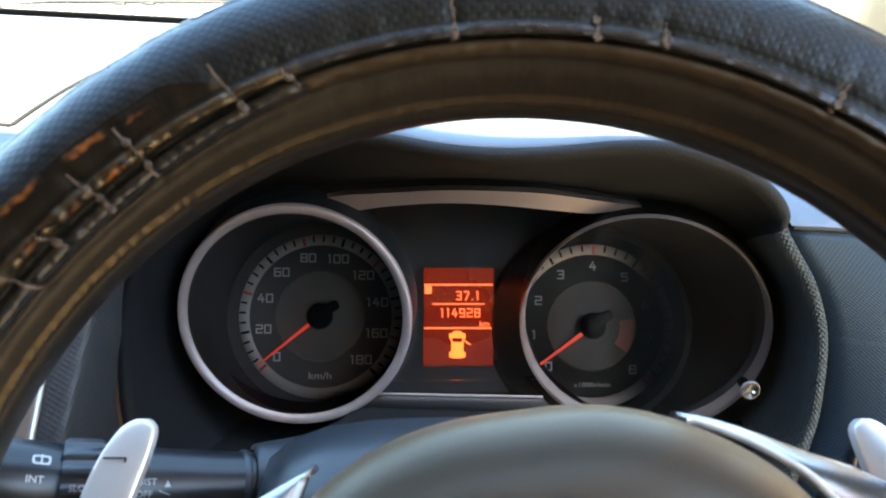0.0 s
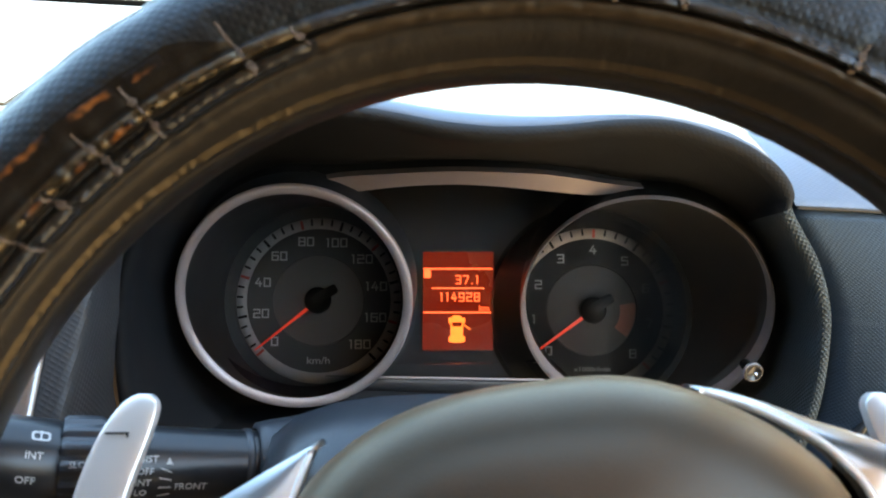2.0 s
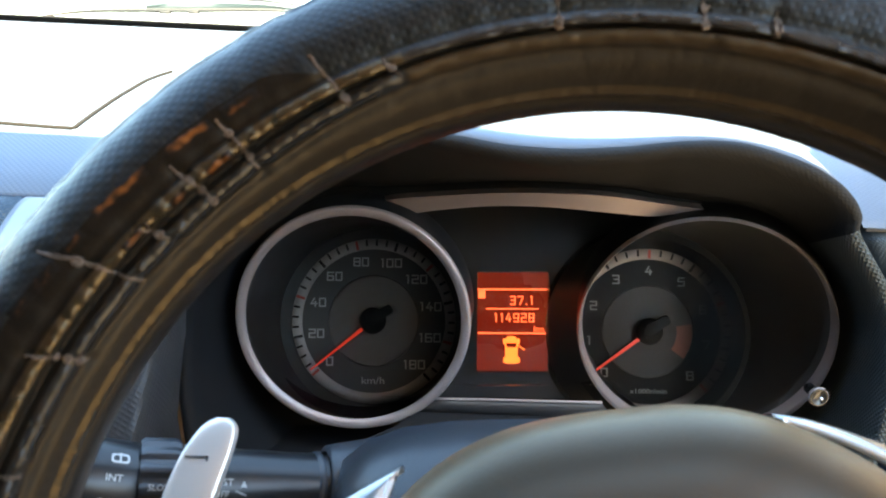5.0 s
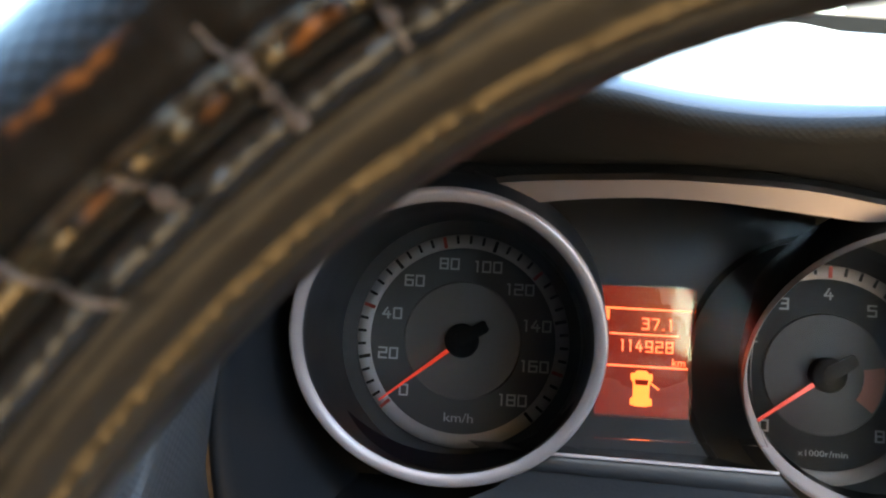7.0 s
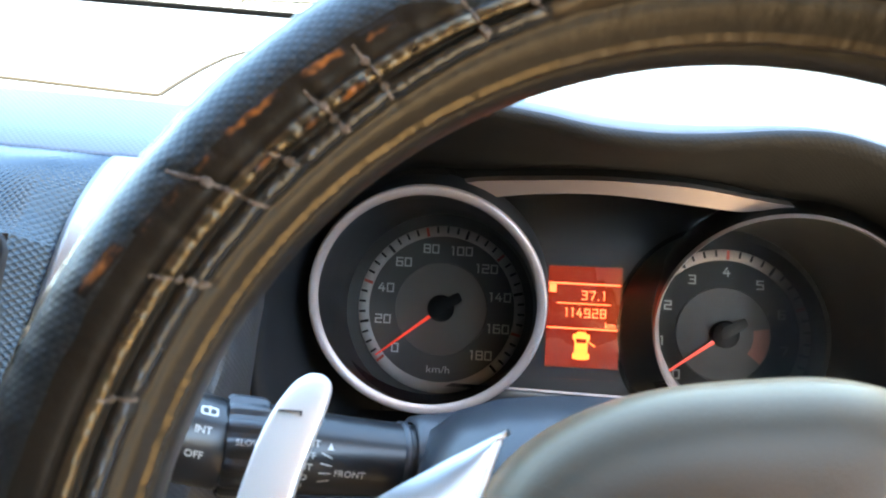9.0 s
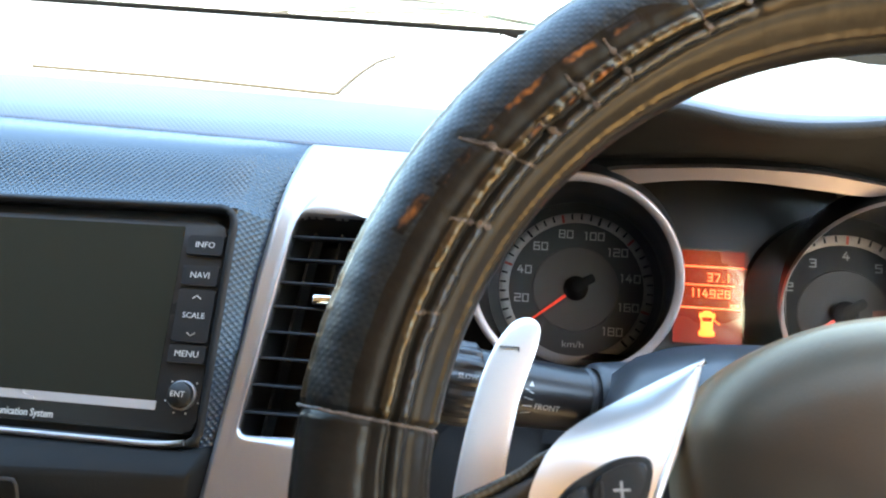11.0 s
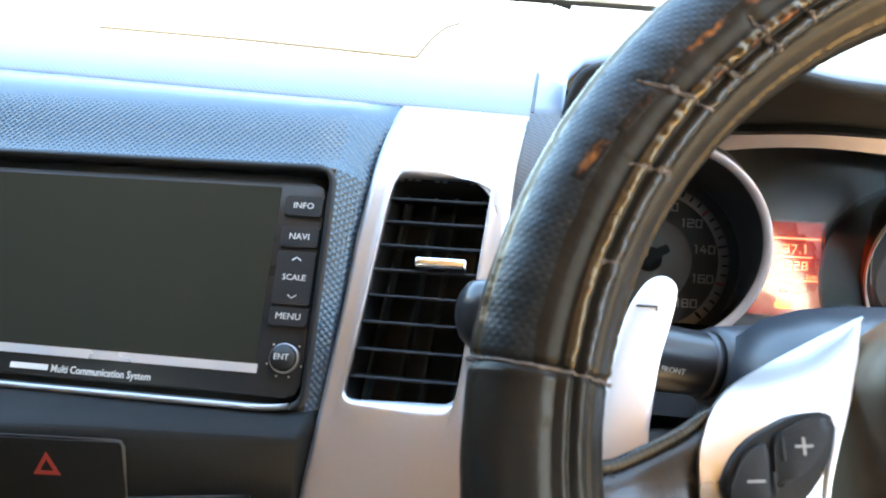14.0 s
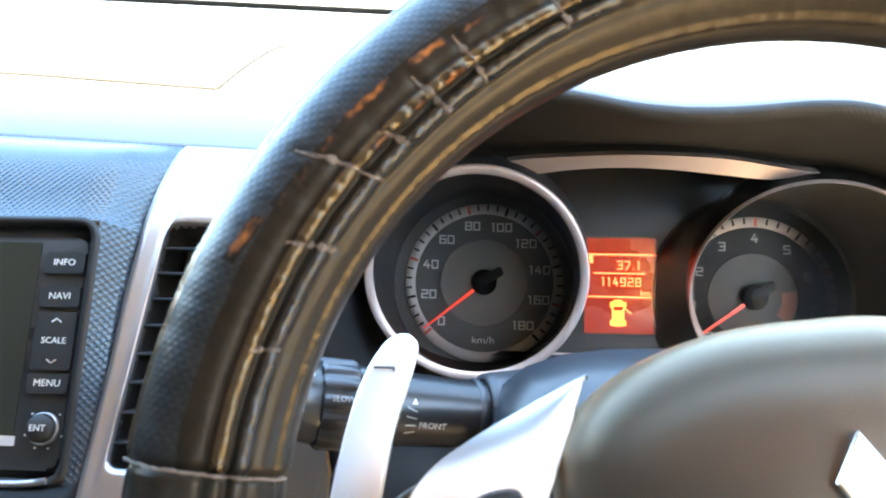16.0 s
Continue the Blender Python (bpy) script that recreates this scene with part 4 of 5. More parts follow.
def shade_sheet(name, x0, x1, dark):
    """Clear sheet with painted shade that deepens from x0 to x1 along the part's own x."""
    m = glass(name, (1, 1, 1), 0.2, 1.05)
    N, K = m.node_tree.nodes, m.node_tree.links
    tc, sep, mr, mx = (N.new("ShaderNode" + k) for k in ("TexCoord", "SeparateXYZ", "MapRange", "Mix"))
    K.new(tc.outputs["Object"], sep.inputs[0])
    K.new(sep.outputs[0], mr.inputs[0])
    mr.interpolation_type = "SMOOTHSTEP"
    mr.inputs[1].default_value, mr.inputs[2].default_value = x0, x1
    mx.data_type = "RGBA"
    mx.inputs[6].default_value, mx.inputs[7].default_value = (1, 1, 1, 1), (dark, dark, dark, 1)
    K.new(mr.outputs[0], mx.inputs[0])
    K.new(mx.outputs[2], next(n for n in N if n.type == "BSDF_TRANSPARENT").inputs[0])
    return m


# added sheets that paint the shade lying over the right of each dial
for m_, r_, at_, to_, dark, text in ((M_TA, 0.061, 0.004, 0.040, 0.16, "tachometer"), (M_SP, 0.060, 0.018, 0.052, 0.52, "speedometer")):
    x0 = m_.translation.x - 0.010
    ob = part("dial_shade", lathe([(r_, 0.012), (0.03, 0.012), (0.0004, 0.012)], 64), shade_sheet("smoked " + text + " panel", x0 + at_, x0 + to_, dark), clu, "clear sheet with the shade on the dial's right side painted in", m_)
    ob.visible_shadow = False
# trip knob on the ring
tk = part("trip_knob", lathe([(0.0030, -0.012), (0.0034, -0.002), (0.0050, -0.0012), (0.0052, 0.0016), (0.0046, 0.0022), (0.0040, 0.0016), (0.0, 0.0012)], 32), GLOSSY, clu, "small black reset knob with a bright edge", pose(0.1712, 0.432, 0.9613, 90))
part("knob_rim", lathe([(0.0053, -0.0004), (0.0056, 0.0004), (0.0055, 0.0016), (0.0052, 0.0020)], 36), RINGM, tk, "thin bright rim", pose(0.1712, 0.432, 0.9613, 90))
part("knob_tip", lathe([(0.0013, 0.0010), (0.0011, 0.0020), (0.0, 0.0024)], 20), CHROME, tk, "chrome tip", pose(0.1727, 0.432, 0.9602, 90))

# orange display
lcd = part("display", slab([(-0.0232, -0.0650), (0.0235, -0.0650), (0.0242, 0.0004), (-0.0228, 0.0004)], 0.0004, 0.0016), LCD_BACK, clu, "lit orange-red trip display", M_D, smooth=False)


glass_ = part("display_glass", slab([(-0.0240, -0.0335), (0.0240, -0.0335), (0.0240, 0.0335), (-0.0240, 0.0335)], -0.0004, 0.0004), DISPLAY_GLASS, lcd, "clear glass over the display", M_D @ pose(0.0004, -0.0323, 0.0062, 3.5, 3.0, 0), smooth=False)
glass_.visible_shadow = False


def lcd_px(x, y):
    """Display-local place from shares of its width and height, from its upper left."""
    return -0.0228 + 0.0468 * x, 0.0004 - 0.0654 * y


def lcd_bar(x0, y0, x1, y1, material=LCD_ON, name="display_line"):
    a, b = lcd_px(x0, y1), lcd_px(x1, y0)
    part(name, slab([a, (b[0], a[1]), b, (a[0], b[1])], 0.0016, 0.0018), material, lcd, m=M_D, smooth=False)


lcd_bar(0.00, 0.165, 0.99, 0.180)
lcd_bar(0.12, 0.365, 0.87, 0.377)
lcd_bar(0.00, 0.612, 0.99, 0.626)
lcd_bar(0.01, 0.185, 0.11, 0.265, name="trip_mark")
x, y = lcd_px(0.63, 0.285)
part("trip_reading", dial_digits("37.1", 0.0052, x, y, 0.0017, 0.00075, 0.58, 0.40), LCD_ON, lcd, "lit digits", M_D, smooth=False)
x, y = lcd_px(0.52, 0.462)
part("odometer_reading", dial_digits("114928", 0.0052, x, y, 0.0017, 0.00075, 0.58, 0.40), LCD_ON, lcd, "lit digits", M_D, smooth=False)
x, y = lcd_px(0.87, 0.577)
part("unit_mark", letters("km", 0.0056, x, y, 0.0017), LCD_ON, lcd, "lit letters", M_D, smooth=False)
x, y = lcd_px(0.48, 0.79)
body = rpoly([(x - 0.0040, y - 0.0090), (x + 0.0040, y - 0.0090), (x + 0.0042, y + 0.0030), (x + 0.0050, y + 0.0050), (x + 0.0028, y + 0.0092), (x - 0.0028, y + 0.0092), (x - 0.0050, y + 0.0050), (x - 0.0042, y + 0.0030)], 0.0015)
icon = part("door_ajar_symbol", slab(body, 0.0016, 0.0018), LCD_AMBER, lcd, "amber open-door car symbol", M_D, smooth=False)
for sx, sy in ((-1, 0.0058), (1, 0.0058), (-1, -0.0066), (1, -0.0066)):
    part("fender_mark", slab(rrect(x + sx * 0.0046 - 0.0009, y + sy - 0.0019, x + sx * 0.0046 + 0.0009, y + sy + 0.0019, 0.0006), 0.0016, 0.00178), LCD_AMBER, icon, m=M_D, smooth=False)
part("open_door_mark", slab([(x + 0.0040, y + 0.0030), (x + 0.0044, y + 0.0036), (x + 0.0092, y + 0.0002), (x + 0.0086, y - 0.0004)], 0.0016, 0.0018), LCD_AMBER, icon, m=M_D, smooth=False)
part("windscreen_mark", slab(rpoly([(x - 0.0030, y + 0.0018), (x + 0.0030, y + 0.0018), (x + 0.0036, y + 0.0046), (x - 0.0036, y + 0.0046)], 0.0006), 0.0018, 0.0019), LCD_BACK, icon, m=M_D, smooth=False)
part("cabin_mark", slab(rrect(x - 0.0030, y - 0.0060, x + 0.0030, y + 0.0004, 0.0006), 0.0018, 0.00185), LCD_AMBER, icon, m=M_D, smooth=False)

# ---- steering wheel ----
RIM_R, RIM_A, RIM_B, RIM_H = 0.1744, 0.0230, 0.0262, 0.006
wheel = thing("steering_wheel", M_W, "black leather steering wheel with a hand-stitched worn cover", "steering wheel")


def hump(x, w):
    return math.exp(-(x / w) ** 2)


def rim_pt(theta, phi, lift=0.0):
    """A place on the rim: theta round the wheel, phi round the rim's section (0 outwards, 90 to the driver), lift off the skin."""
    near = 1 - max(0.0, min(1.0, (theta - 98) / 32)) if theta < 170 else 0.0
    if 117 < phi < 160:
        phi -= 7.5 * near * (3 - 2 * near) * near * min(1.0, (phi - 117) / 12, (160 - phi) / 20)
    t, p = radians(theta), radians(phi)
    c = math.cos(p)
    top, side = hump(theta - 80, 42), max(0.0, min(1.0, (theta - 115) / 40))
    a, b = RIM_A * (1 + (0.10 * top if c < 0 else -0.10 * side) * abs(c)) + lift, RIM_B + lift
    r = RIM_R + a * c
    return Vector((r * math.cos(t), r * math.sin(t), RIM_H + b * math.sin(p)))


SEAM_A, SEAM_B, SEAM_C = 117.0, 132.0, 33.0
REPAIRS = [(145.0, 108, 142, -2.0, 3), (137.0, 76, 140, -3.2, 2), (126.0, 101, 136, -0.8, 3), (120.7, 96, 137, -0.5, 2), (110.8, 91, 134, -1.2, 4), (105.2, 112, 132, -1.0, 2),
           (89.4, 94, 125, 0.2, 3), (76.3, 103, 121, -0.4, 3), (69.8, 103, 125, -0.6, 3), (53.5, 100, 128, 0.5, 3), (156.0, 116, 136, -1.0, 1), (131.5, 116, 132, -1.0, 2)]


def skin(theta, phi, smooth_part):
    """Height of the leather over the plain ring: rolled seams with a groove between, gathered into small puckers."""
    phi = phi % 360
    n1 = noise.noise(Vector((theta * 0.45, 1.0, phi * 0.02)))
    gather = 0.15 if smooth_part else 0.3 + 0.7 * max(0.0, min(1.0, (theta - 108) / 14))
    def roll(at, w, high, pitch, seed, pinch):
        if abs(phi - at) > 3.5 * w:
            return 0.0
        wob = noise.noise(Vector((theta * 0.5, seed, 0.0)))
        pk = math.sin(2 * math.pi * (theta / pitch + 1.1 * wob)) * (0.6 + 0.9 * wob) + 1.4 * noise.noise(Vector((theta * 0.9, seed, phi * 0.08)))
        return hump(phi - at - 1.2 * wob, w * (1 + 0.3 * wob)) * (high + pinch * gather * pk)
    d = roll(SEAM_A, 4.2, 0.0014, 1.45, 1.0, 0.00048) - 0.0009 * hump(phi - SEAM_A + 9.0, 3.0) + roll(SEAM_B, 4.8, 0.0013, 1.6, 7.0, 0.00024) + roll(SEAM_C, 4.4, 0.0010, 1.15, 13.0, 0.00006)
    d -= 0.0024 * hump(phi - 124.3, 2.6) + 0.0010 * hump(phi - 141, 3.6) + 0.0010 * hump(phi - 25, 3.2)
    d += roll(163.0, 3.4, 0.0009, 1.2, 21.0, 0.00034) - 0.0010 * hump(phi - 170, 3.0)
    d += (0.0003 if phi < 138 else 0.00010) * n1 + 0.0001 * noise.noise(Vector((theta * 1.4, phi * 0.12, 9.0)))
    if smooth_part:
        return d * 0.8 - 0.0006
    for th, p0, p1, sl, kn in REPAIRS:
        if abs(theta - th) < 4 and p0 - 8 < phi < p1 + 8:
            f = (phi - p0) / (p1 - p0) - 0.5
            inside = min(1.0, max(0.0, (phi - p0 + 8) / 8), max(0.0, (p1 + 8 - phi) / 8))
            d -= 0.0005 * inside * hump(theta - th - sl * f, 0.6)
    return d


def steps_between(a, b):
    """Angles round the section from a to b, close together at the seams."""
    out, p = [], a
    while p < b - 0.01:
        out.append(p)
        q = p % 360
        p += 1.25 if 20 <= q < 44 or 106 <= q < 173 else 4.0
    return out + [b]


def rub_edge(th):
    """Where the rubbed leather ends: a wandering line that runs out to a wedge at the cross stitch."""
    return 89.0 + 17.0 * max(0.0, 1 - (th - 111.0) / 5.0) ** 1.3 + 2.2 * noise.noise(Vector((th * 0.35, 31.0, 0.0)))


def rub_bend(th, ph):
    e = rub_edge(th)
    return 41 + (ph - 41) * (e - 41) / 48 if ph <= 89 else 112 - (112 - ph) * (112 - e) / 23


def rim_piece(name, t0, t1, p0, p1, material, label, smooth_part, step=0.3, bend=None):
    n = int((t1 - t0) / step)
    angles = steps_between(p0, p1)
    rows = []
    for k in range(n + 1):
        th = t0 + (t1 - t0) * k / n
        edge = min(abs(th - t0), abs(t1 - th))
        tuck = -0.0015 * hump(edge, 0.5) if edge < 2 and th > 160 else 0.0
        rows.append([rim_pt(th, ph, skin(th, ph, smooth_part) + tuck) for ph in (angles if bend is None else [bend(th, q) for q in angles])])
    return part(name, grid(rows), material, wheel, label)


rim_piece("rim_cover", 12, 111, 25, 112, LEATHER, "dimpled black leather rim cover", False)
rim_piece("rim_seam", 111, 168, 25, 41, LEATHER_P, "outer seam with gold-tinted glints", False)
rim_piece("rim_cover", 111, 168, 41, 89, LEATHER, "dimpled black leather rim cover", False, bend=rub_bend)
rim_piece("rim_rub", 111, 168, 89, 112, LEATHER_R, "smooth rubbed brown-black leather", False, bend=rub_bend)
rim_piece("rim_seam", 12, 104, 112, 121, LEATHER_S, "smooth black leather seam", False)
rim_piece("rim_seam", 104, 168, 112, 121, LEATHER_P, "black leather seam with gold-tinted glints", False)
rim_piece("seam_groove", 12, 168, 121, 128, LEATHER_B, "dark groove between the seams", False)
rim_piece("rim_seam", 12, 104, 128, 138, LEATHER_C, "brown-black leather seam", False)
rim_piece("rim_seam", 104, 168, 128, 138, LEATHER_S, "smooth black leather seam", False)
rim_piece("rim_lining", 12, 168, 138, 158, LEATHER_B, "matte brown-black leather lining", False)
rim_piece("rim_cord", 12, 104, 158, 167, LEATHER_C, "brown-black leather corded hem", False)
rim_piece("rim_cord", 104, 168, 158, 167, LEATHER_H, "corded hem with gold-tinted glints", False)
rim_piece("rim_lining", 12, 168, 167, 385, LEATHER_B, "matte brown-black leather lining", False)
rim_piece("rim_grip", 168, 235, 0, 360, LEATHER_G, "smooth black leather grip", True)
rim_piece("rim_grip", 305, 372, 0, 360, LEATHER_G, "smooth black leather grip", True, 0.6)
rim_piece("rim_cover", 235, 305, 0, 360, LEATHER, "dimpled black leather rim cover", False, 0.6)


def repair(theta, p0, p1, slant, seed, knots=1, r=0.00036):
    """A cross stitch of frayed thread sunk into the rim, with knots and short loose ends."""
    rng = random.Random(seed)
    bm = bmesh.new()
    strands = 1 if knots == 0 else 2
    turns = rng.uniform(2.0, 3.5)
    for s in range(strands):
        pts = []
        n = max(13, int((p1 - p0) / 3))
        for k in range(n):
            f = k / (n - 1)
            ph = p0 + (p1 - p0) * f
            twist = (0.13 * math.sin(turns * f * math.pi + s * 2.2) + 0.16 * noise.noise(Vector((f * 5.0, seed, s * 3.0)))) if knots else 0.0
            th = theta + slant * (f - 0.5) + twist + rng.uniform(-0.06, 0.06)
            pts.append(rim_pt(th, ph, skin(th, ph, False) + 0.0003 + 0.0002 * math.cos(turns * f * math.pi + s * 2.2)))
        tube(pts, [r * (0.55 if s else 1.0) * rng.uniform(0.6, 1.15) for _ in pts], 6, bm)
    for k in range(knots):
        f = rng.uniform(0.25, 1.0)
        ph = p0 + (p1 - p0) * f
        th = theta + slant * (f - 0.5)
        c = rim_pt(th, ph, skin(th, ph, False) + 0.0006)
        for j in range(2):
            dt, dp = rng.uniform(-0.5, 0.5), rng.uniform(-2.5, 2.5)
            e = rim_pt(th + dt, ph + dp, skin(th + dt, ph + dp, False) + rng.uniform(0.0002, 0.0008))
            mid = c.lerp(e, 0.5) + Vector((rng.uniform(-1, 1), rng.uniform(-1, 1), rng.uniform(0.2, 1))) * 0.0004
            tube([c, mid, e], [r * 0.9, r * 0.6, r * 0.2], 5, bm)
        lump = []
        for j in range(15):
            a = 2 * math.pi * j / 7 + seed
            lump.append(c + Vector((math.cos(a) * 0.00085, math.sin(a) * 0.00085, 0.0002 + 0.0004 * math.sin(a * 1.7))) * (0.7 + 0.5 * rng.random()))
        tube(lump, r * 1.15, 5, bm)
    return bm


part("cover_edge", repair(168.0, -30, 176, 0.5, 40, 0, 0.00045), THREAD_G, wheel, "corded edge of the rim cover")
for i, (th, p0, p1, sl, kn) in enumerate(REPAIRS):
    part("repair_stitch", repair(th, p0, p1, sl, 41 + i, kn), THREAD_G, wheel, "frayed brown cross stitch")


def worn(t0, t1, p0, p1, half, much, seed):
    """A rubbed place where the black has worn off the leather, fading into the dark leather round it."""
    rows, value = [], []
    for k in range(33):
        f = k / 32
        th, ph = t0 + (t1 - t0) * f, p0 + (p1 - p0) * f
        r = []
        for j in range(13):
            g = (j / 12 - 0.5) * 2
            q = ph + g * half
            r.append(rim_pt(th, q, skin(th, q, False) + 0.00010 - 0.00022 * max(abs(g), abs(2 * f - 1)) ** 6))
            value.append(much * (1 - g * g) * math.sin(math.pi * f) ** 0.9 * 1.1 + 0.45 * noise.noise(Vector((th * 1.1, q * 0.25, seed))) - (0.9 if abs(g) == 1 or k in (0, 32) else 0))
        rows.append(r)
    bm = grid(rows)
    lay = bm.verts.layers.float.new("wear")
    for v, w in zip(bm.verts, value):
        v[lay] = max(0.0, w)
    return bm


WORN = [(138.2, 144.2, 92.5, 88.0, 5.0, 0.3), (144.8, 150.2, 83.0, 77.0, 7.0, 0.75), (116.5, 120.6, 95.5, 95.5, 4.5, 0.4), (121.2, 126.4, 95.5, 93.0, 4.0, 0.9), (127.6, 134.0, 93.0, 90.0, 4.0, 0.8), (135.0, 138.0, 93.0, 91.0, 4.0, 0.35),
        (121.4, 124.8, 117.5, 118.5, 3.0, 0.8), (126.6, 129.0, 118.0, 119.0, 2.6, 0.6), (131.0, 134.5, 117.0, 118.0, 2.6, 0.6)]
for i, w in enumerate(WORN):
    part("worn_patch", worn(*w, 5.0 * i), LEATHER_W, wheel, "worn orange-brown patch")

# airbag cover
def bag_outline(a):
    """Half-axes of a soft-cornered shield."""
    c, s = math.cos(a), math.sin(a)
    up = s > 0
    ax, ay, n = (0.0845 if c < 0 else 0.0830, 0.0640, 3.2) if up else (0.0845 if c < 0 else 0.0830, 0.0800, 3.0)
    r = (abs(c / ax) ** n + abs(s / ay) ** n) ** (-1 / n)
    return r * c, r * s


def bag_edge(k, n):
    a = 2 * math.pi * k / n
    x, y = bag_outline(a)
    if y > 0.025 and x < 0:
        x *= 1 - 0.13 * ((y - 0.025) / 0.031) ** 2
    elif y > 0.020:
        x *= 1 - 0.29 * ((y - 0.020) / 0.036) ** 1.57
    return x, y


rows = []
NB = 96
for f, h in ((1.0, -0.052), (1.0, -0.030), (0.995, -0.0190), (0.975, -0.0125), (0.94, -0.0066), (0.885, -0.0012), (0.81, 0.0046), (0.70, 0.0104), (0.55, 0.0153), (0.38, 0.0184), (0.2, 0.0200), (0.06, 0.0204)):
    rows.append([(0.0135 + bag_edge(k, NB)[0] * f, bag_edge(k, NB)[1] * f, h) for k in range(NB)])
bm = grid(rows, close_u=True)
bm.verts.ensure_lookup_table()
bm.faces.new([bm.verts[len(bm.verts) - NB + k] for k in range(NB)])
part("airbag_cover", bm, AIRBAG, wheel, "soft dark grey airbag cover")
# three-pointed badge of plain rhombs
badge = part("badge", lathe([(0.0058, 0.0160), (0.0060, 0.0204), (0.0052, 0.0210), (0.0, 0.0210)], 40), AIRBAG, wheel, "", M_W @ pose(0.005, 0.0050, 0))
for a in (90, 210, 330):
    q = [(0, 0.0005), (0.0078, 0.0130), (0, 0.0255), (-0.0078, 0.0130)]
    bm = slab(q, 0.0170, 0.0222, 0.0007)
    part("badge_rhomb", bm, CHROME, badge, "chrome rhomb", M_W @ pose(0.005, 0.0050, 0, 0, 0, a - 90), smooth=False)


def spoke_h(x, y):
    """Height of the spoke skin: falls away behind the cover towards its tip."""
    t = max(0.0, min(1.0, (y - 5) / 50))
    o = max(0.0, min(1.0, (-x - 80) / 42))
    return -0.008 - 0.029 * t ** 1.2 + 0.004 * o


INNER_L = [(-57.4, 52.2), (-60.2, 46.0), (-64.0, 37.0), (-71.1, 23.5), (-79.5, 8.1), (-83.5, -4.0), (-85.0, -20.0), (-84.0, -40.0)]
OUTER_L = [(-56.0, 54.6), (-68.0, 49.5), (-77.5, 45.2), (-95.8, 36.8), (-109.0, 28.9), (-117.5, 18.0), (-122.0, 2.0), (-122.0, -40.0)]
INNER_R = [(62.5, 55.0, -42.0), (72.0, 50.3, -36.0), (80.0, 45.0, -28.5), (89.0, 37.0, -20.0), (93.5, 30.0, -15.0), (97.0, 21.5, -10.5), (99.0, 5.0, -8.0), (99.0, -30.0, -8.0)]
OUTER_R = [(62.5, 57.2, -43.5), (73.0, 54.0, -42.0), (84.0, 48.2, -34.0), (95.0, 41.6, -27.0), (106.0, 35.6, -20.5), (117.0, 27.0, -15.0), (124.0, 14.0, -11.0), (126.0, -30.0, -9.0)]
for side, label in ((1, "silver spoke trim with two buttons"), (-1, "silver spoke trim")):
    if side > 0:
        ie, oe = ([Vector((p.x, p.y, spoke_h(p.x, p.y) * 1000)) for p in spline([(x, y, 0) for x, y in e], 30)] for e in (INNER_L, OUTER_L))
    else:
        ie, oe = spline(INNER_R, 30), spline(OUTER_R, 30)
    rows = []
    for f in (-0.03, 0.0, 0.06, 0.3, 0.6, 0.88, 1.0, 1.03):
        r = []
        for a, b in zip(ie, oe):
            g = max(0, min(1, f))
            p = a.lerp(b, g) * MM
            r.append((p.x, p.y, p.z + (0.0018 * math.sin(math.pi * g) + (-0.006 if f < 0 or f > 1 else 0))))
        rows.append(r)
    part("spoke_trim", thick(grid(rows), 0.002), SPOKE_SILVER, wheel, label)
    bead = [(a.x * MM - side * 0.0012, a.y * MM, a.z * MM + 0.0004) for a in ie[1:]]
    part("trim_bead", tube(bead, 0.0013, 8), SILVER_W, wheel, "bright raised edge of the spoke trim")
    # black carrier between trim and rim
    rows = []
    path = spline([(-98, 30, 0), (-115.7, 24.0, 0), (-124.2, 18.8, 0), (-138.8, 12.5, 0), (-150.4, 9.0, 0), (-168, 10, 0)], 22)
    for k, p in enumerate(path):
        f = k / 21
        depth = 0.012 - 0.002 * math.sin(math.pi * f)
        hc = -0.022 + 0.022 * f ** 1.5
        low = -0.055
        rows.append([(side * p.x * MM, p.y * MM + yy, hc + hh) for yy, hh in ((low, -depth), (low, depth * 0.8), (-0.030, depth * 0.9), (-0.010, depth * 0.7), (-0.003, depth * 0.35), (0.0, -depth * 0.2), (-0.004, -depth))])
    part("spoke", grid(rows, close_v=False, close_u=True), LEATHER_S, wheel, "black leather-covered spoke end")
    if side > 0:
        cord = []
        for k in range(110):
            q = path[min(20, int(k / 110 * 21))].lerp(path[min(21, int(k / 110 * 21) + 1)], k / 110 * 21 % 1)
            f = k / 110
            cord.append((side * q.x * MM, q.y * MM - 0.0022, -0.022 + 0.022 * f ** 1.5 + 0.0042))
        part("spoke_hem", tube(cord[8:104], [0.0017 + 0.00018 * math.sin(k * 1.9) for k in range(96)], 8), LEATHER_C, wheel, "stitched leather hem along the spoke")

pad_o = rpoly([(-119.0, -2.0), (-110.0, 12.6), (-91.5, 21.5), (-81.0, 21.5), (-84.0, 8.0), (-92.0, -3.5), (-104.0, -13.0)], 9.0)
bm = slab([(x * MM, y * MM) for x, y in pad_o], -0.012, 0.0005, 0.0015)
pad = part("button_pad", bm, RUBBER, wheel, "black rubber-edged button pad")
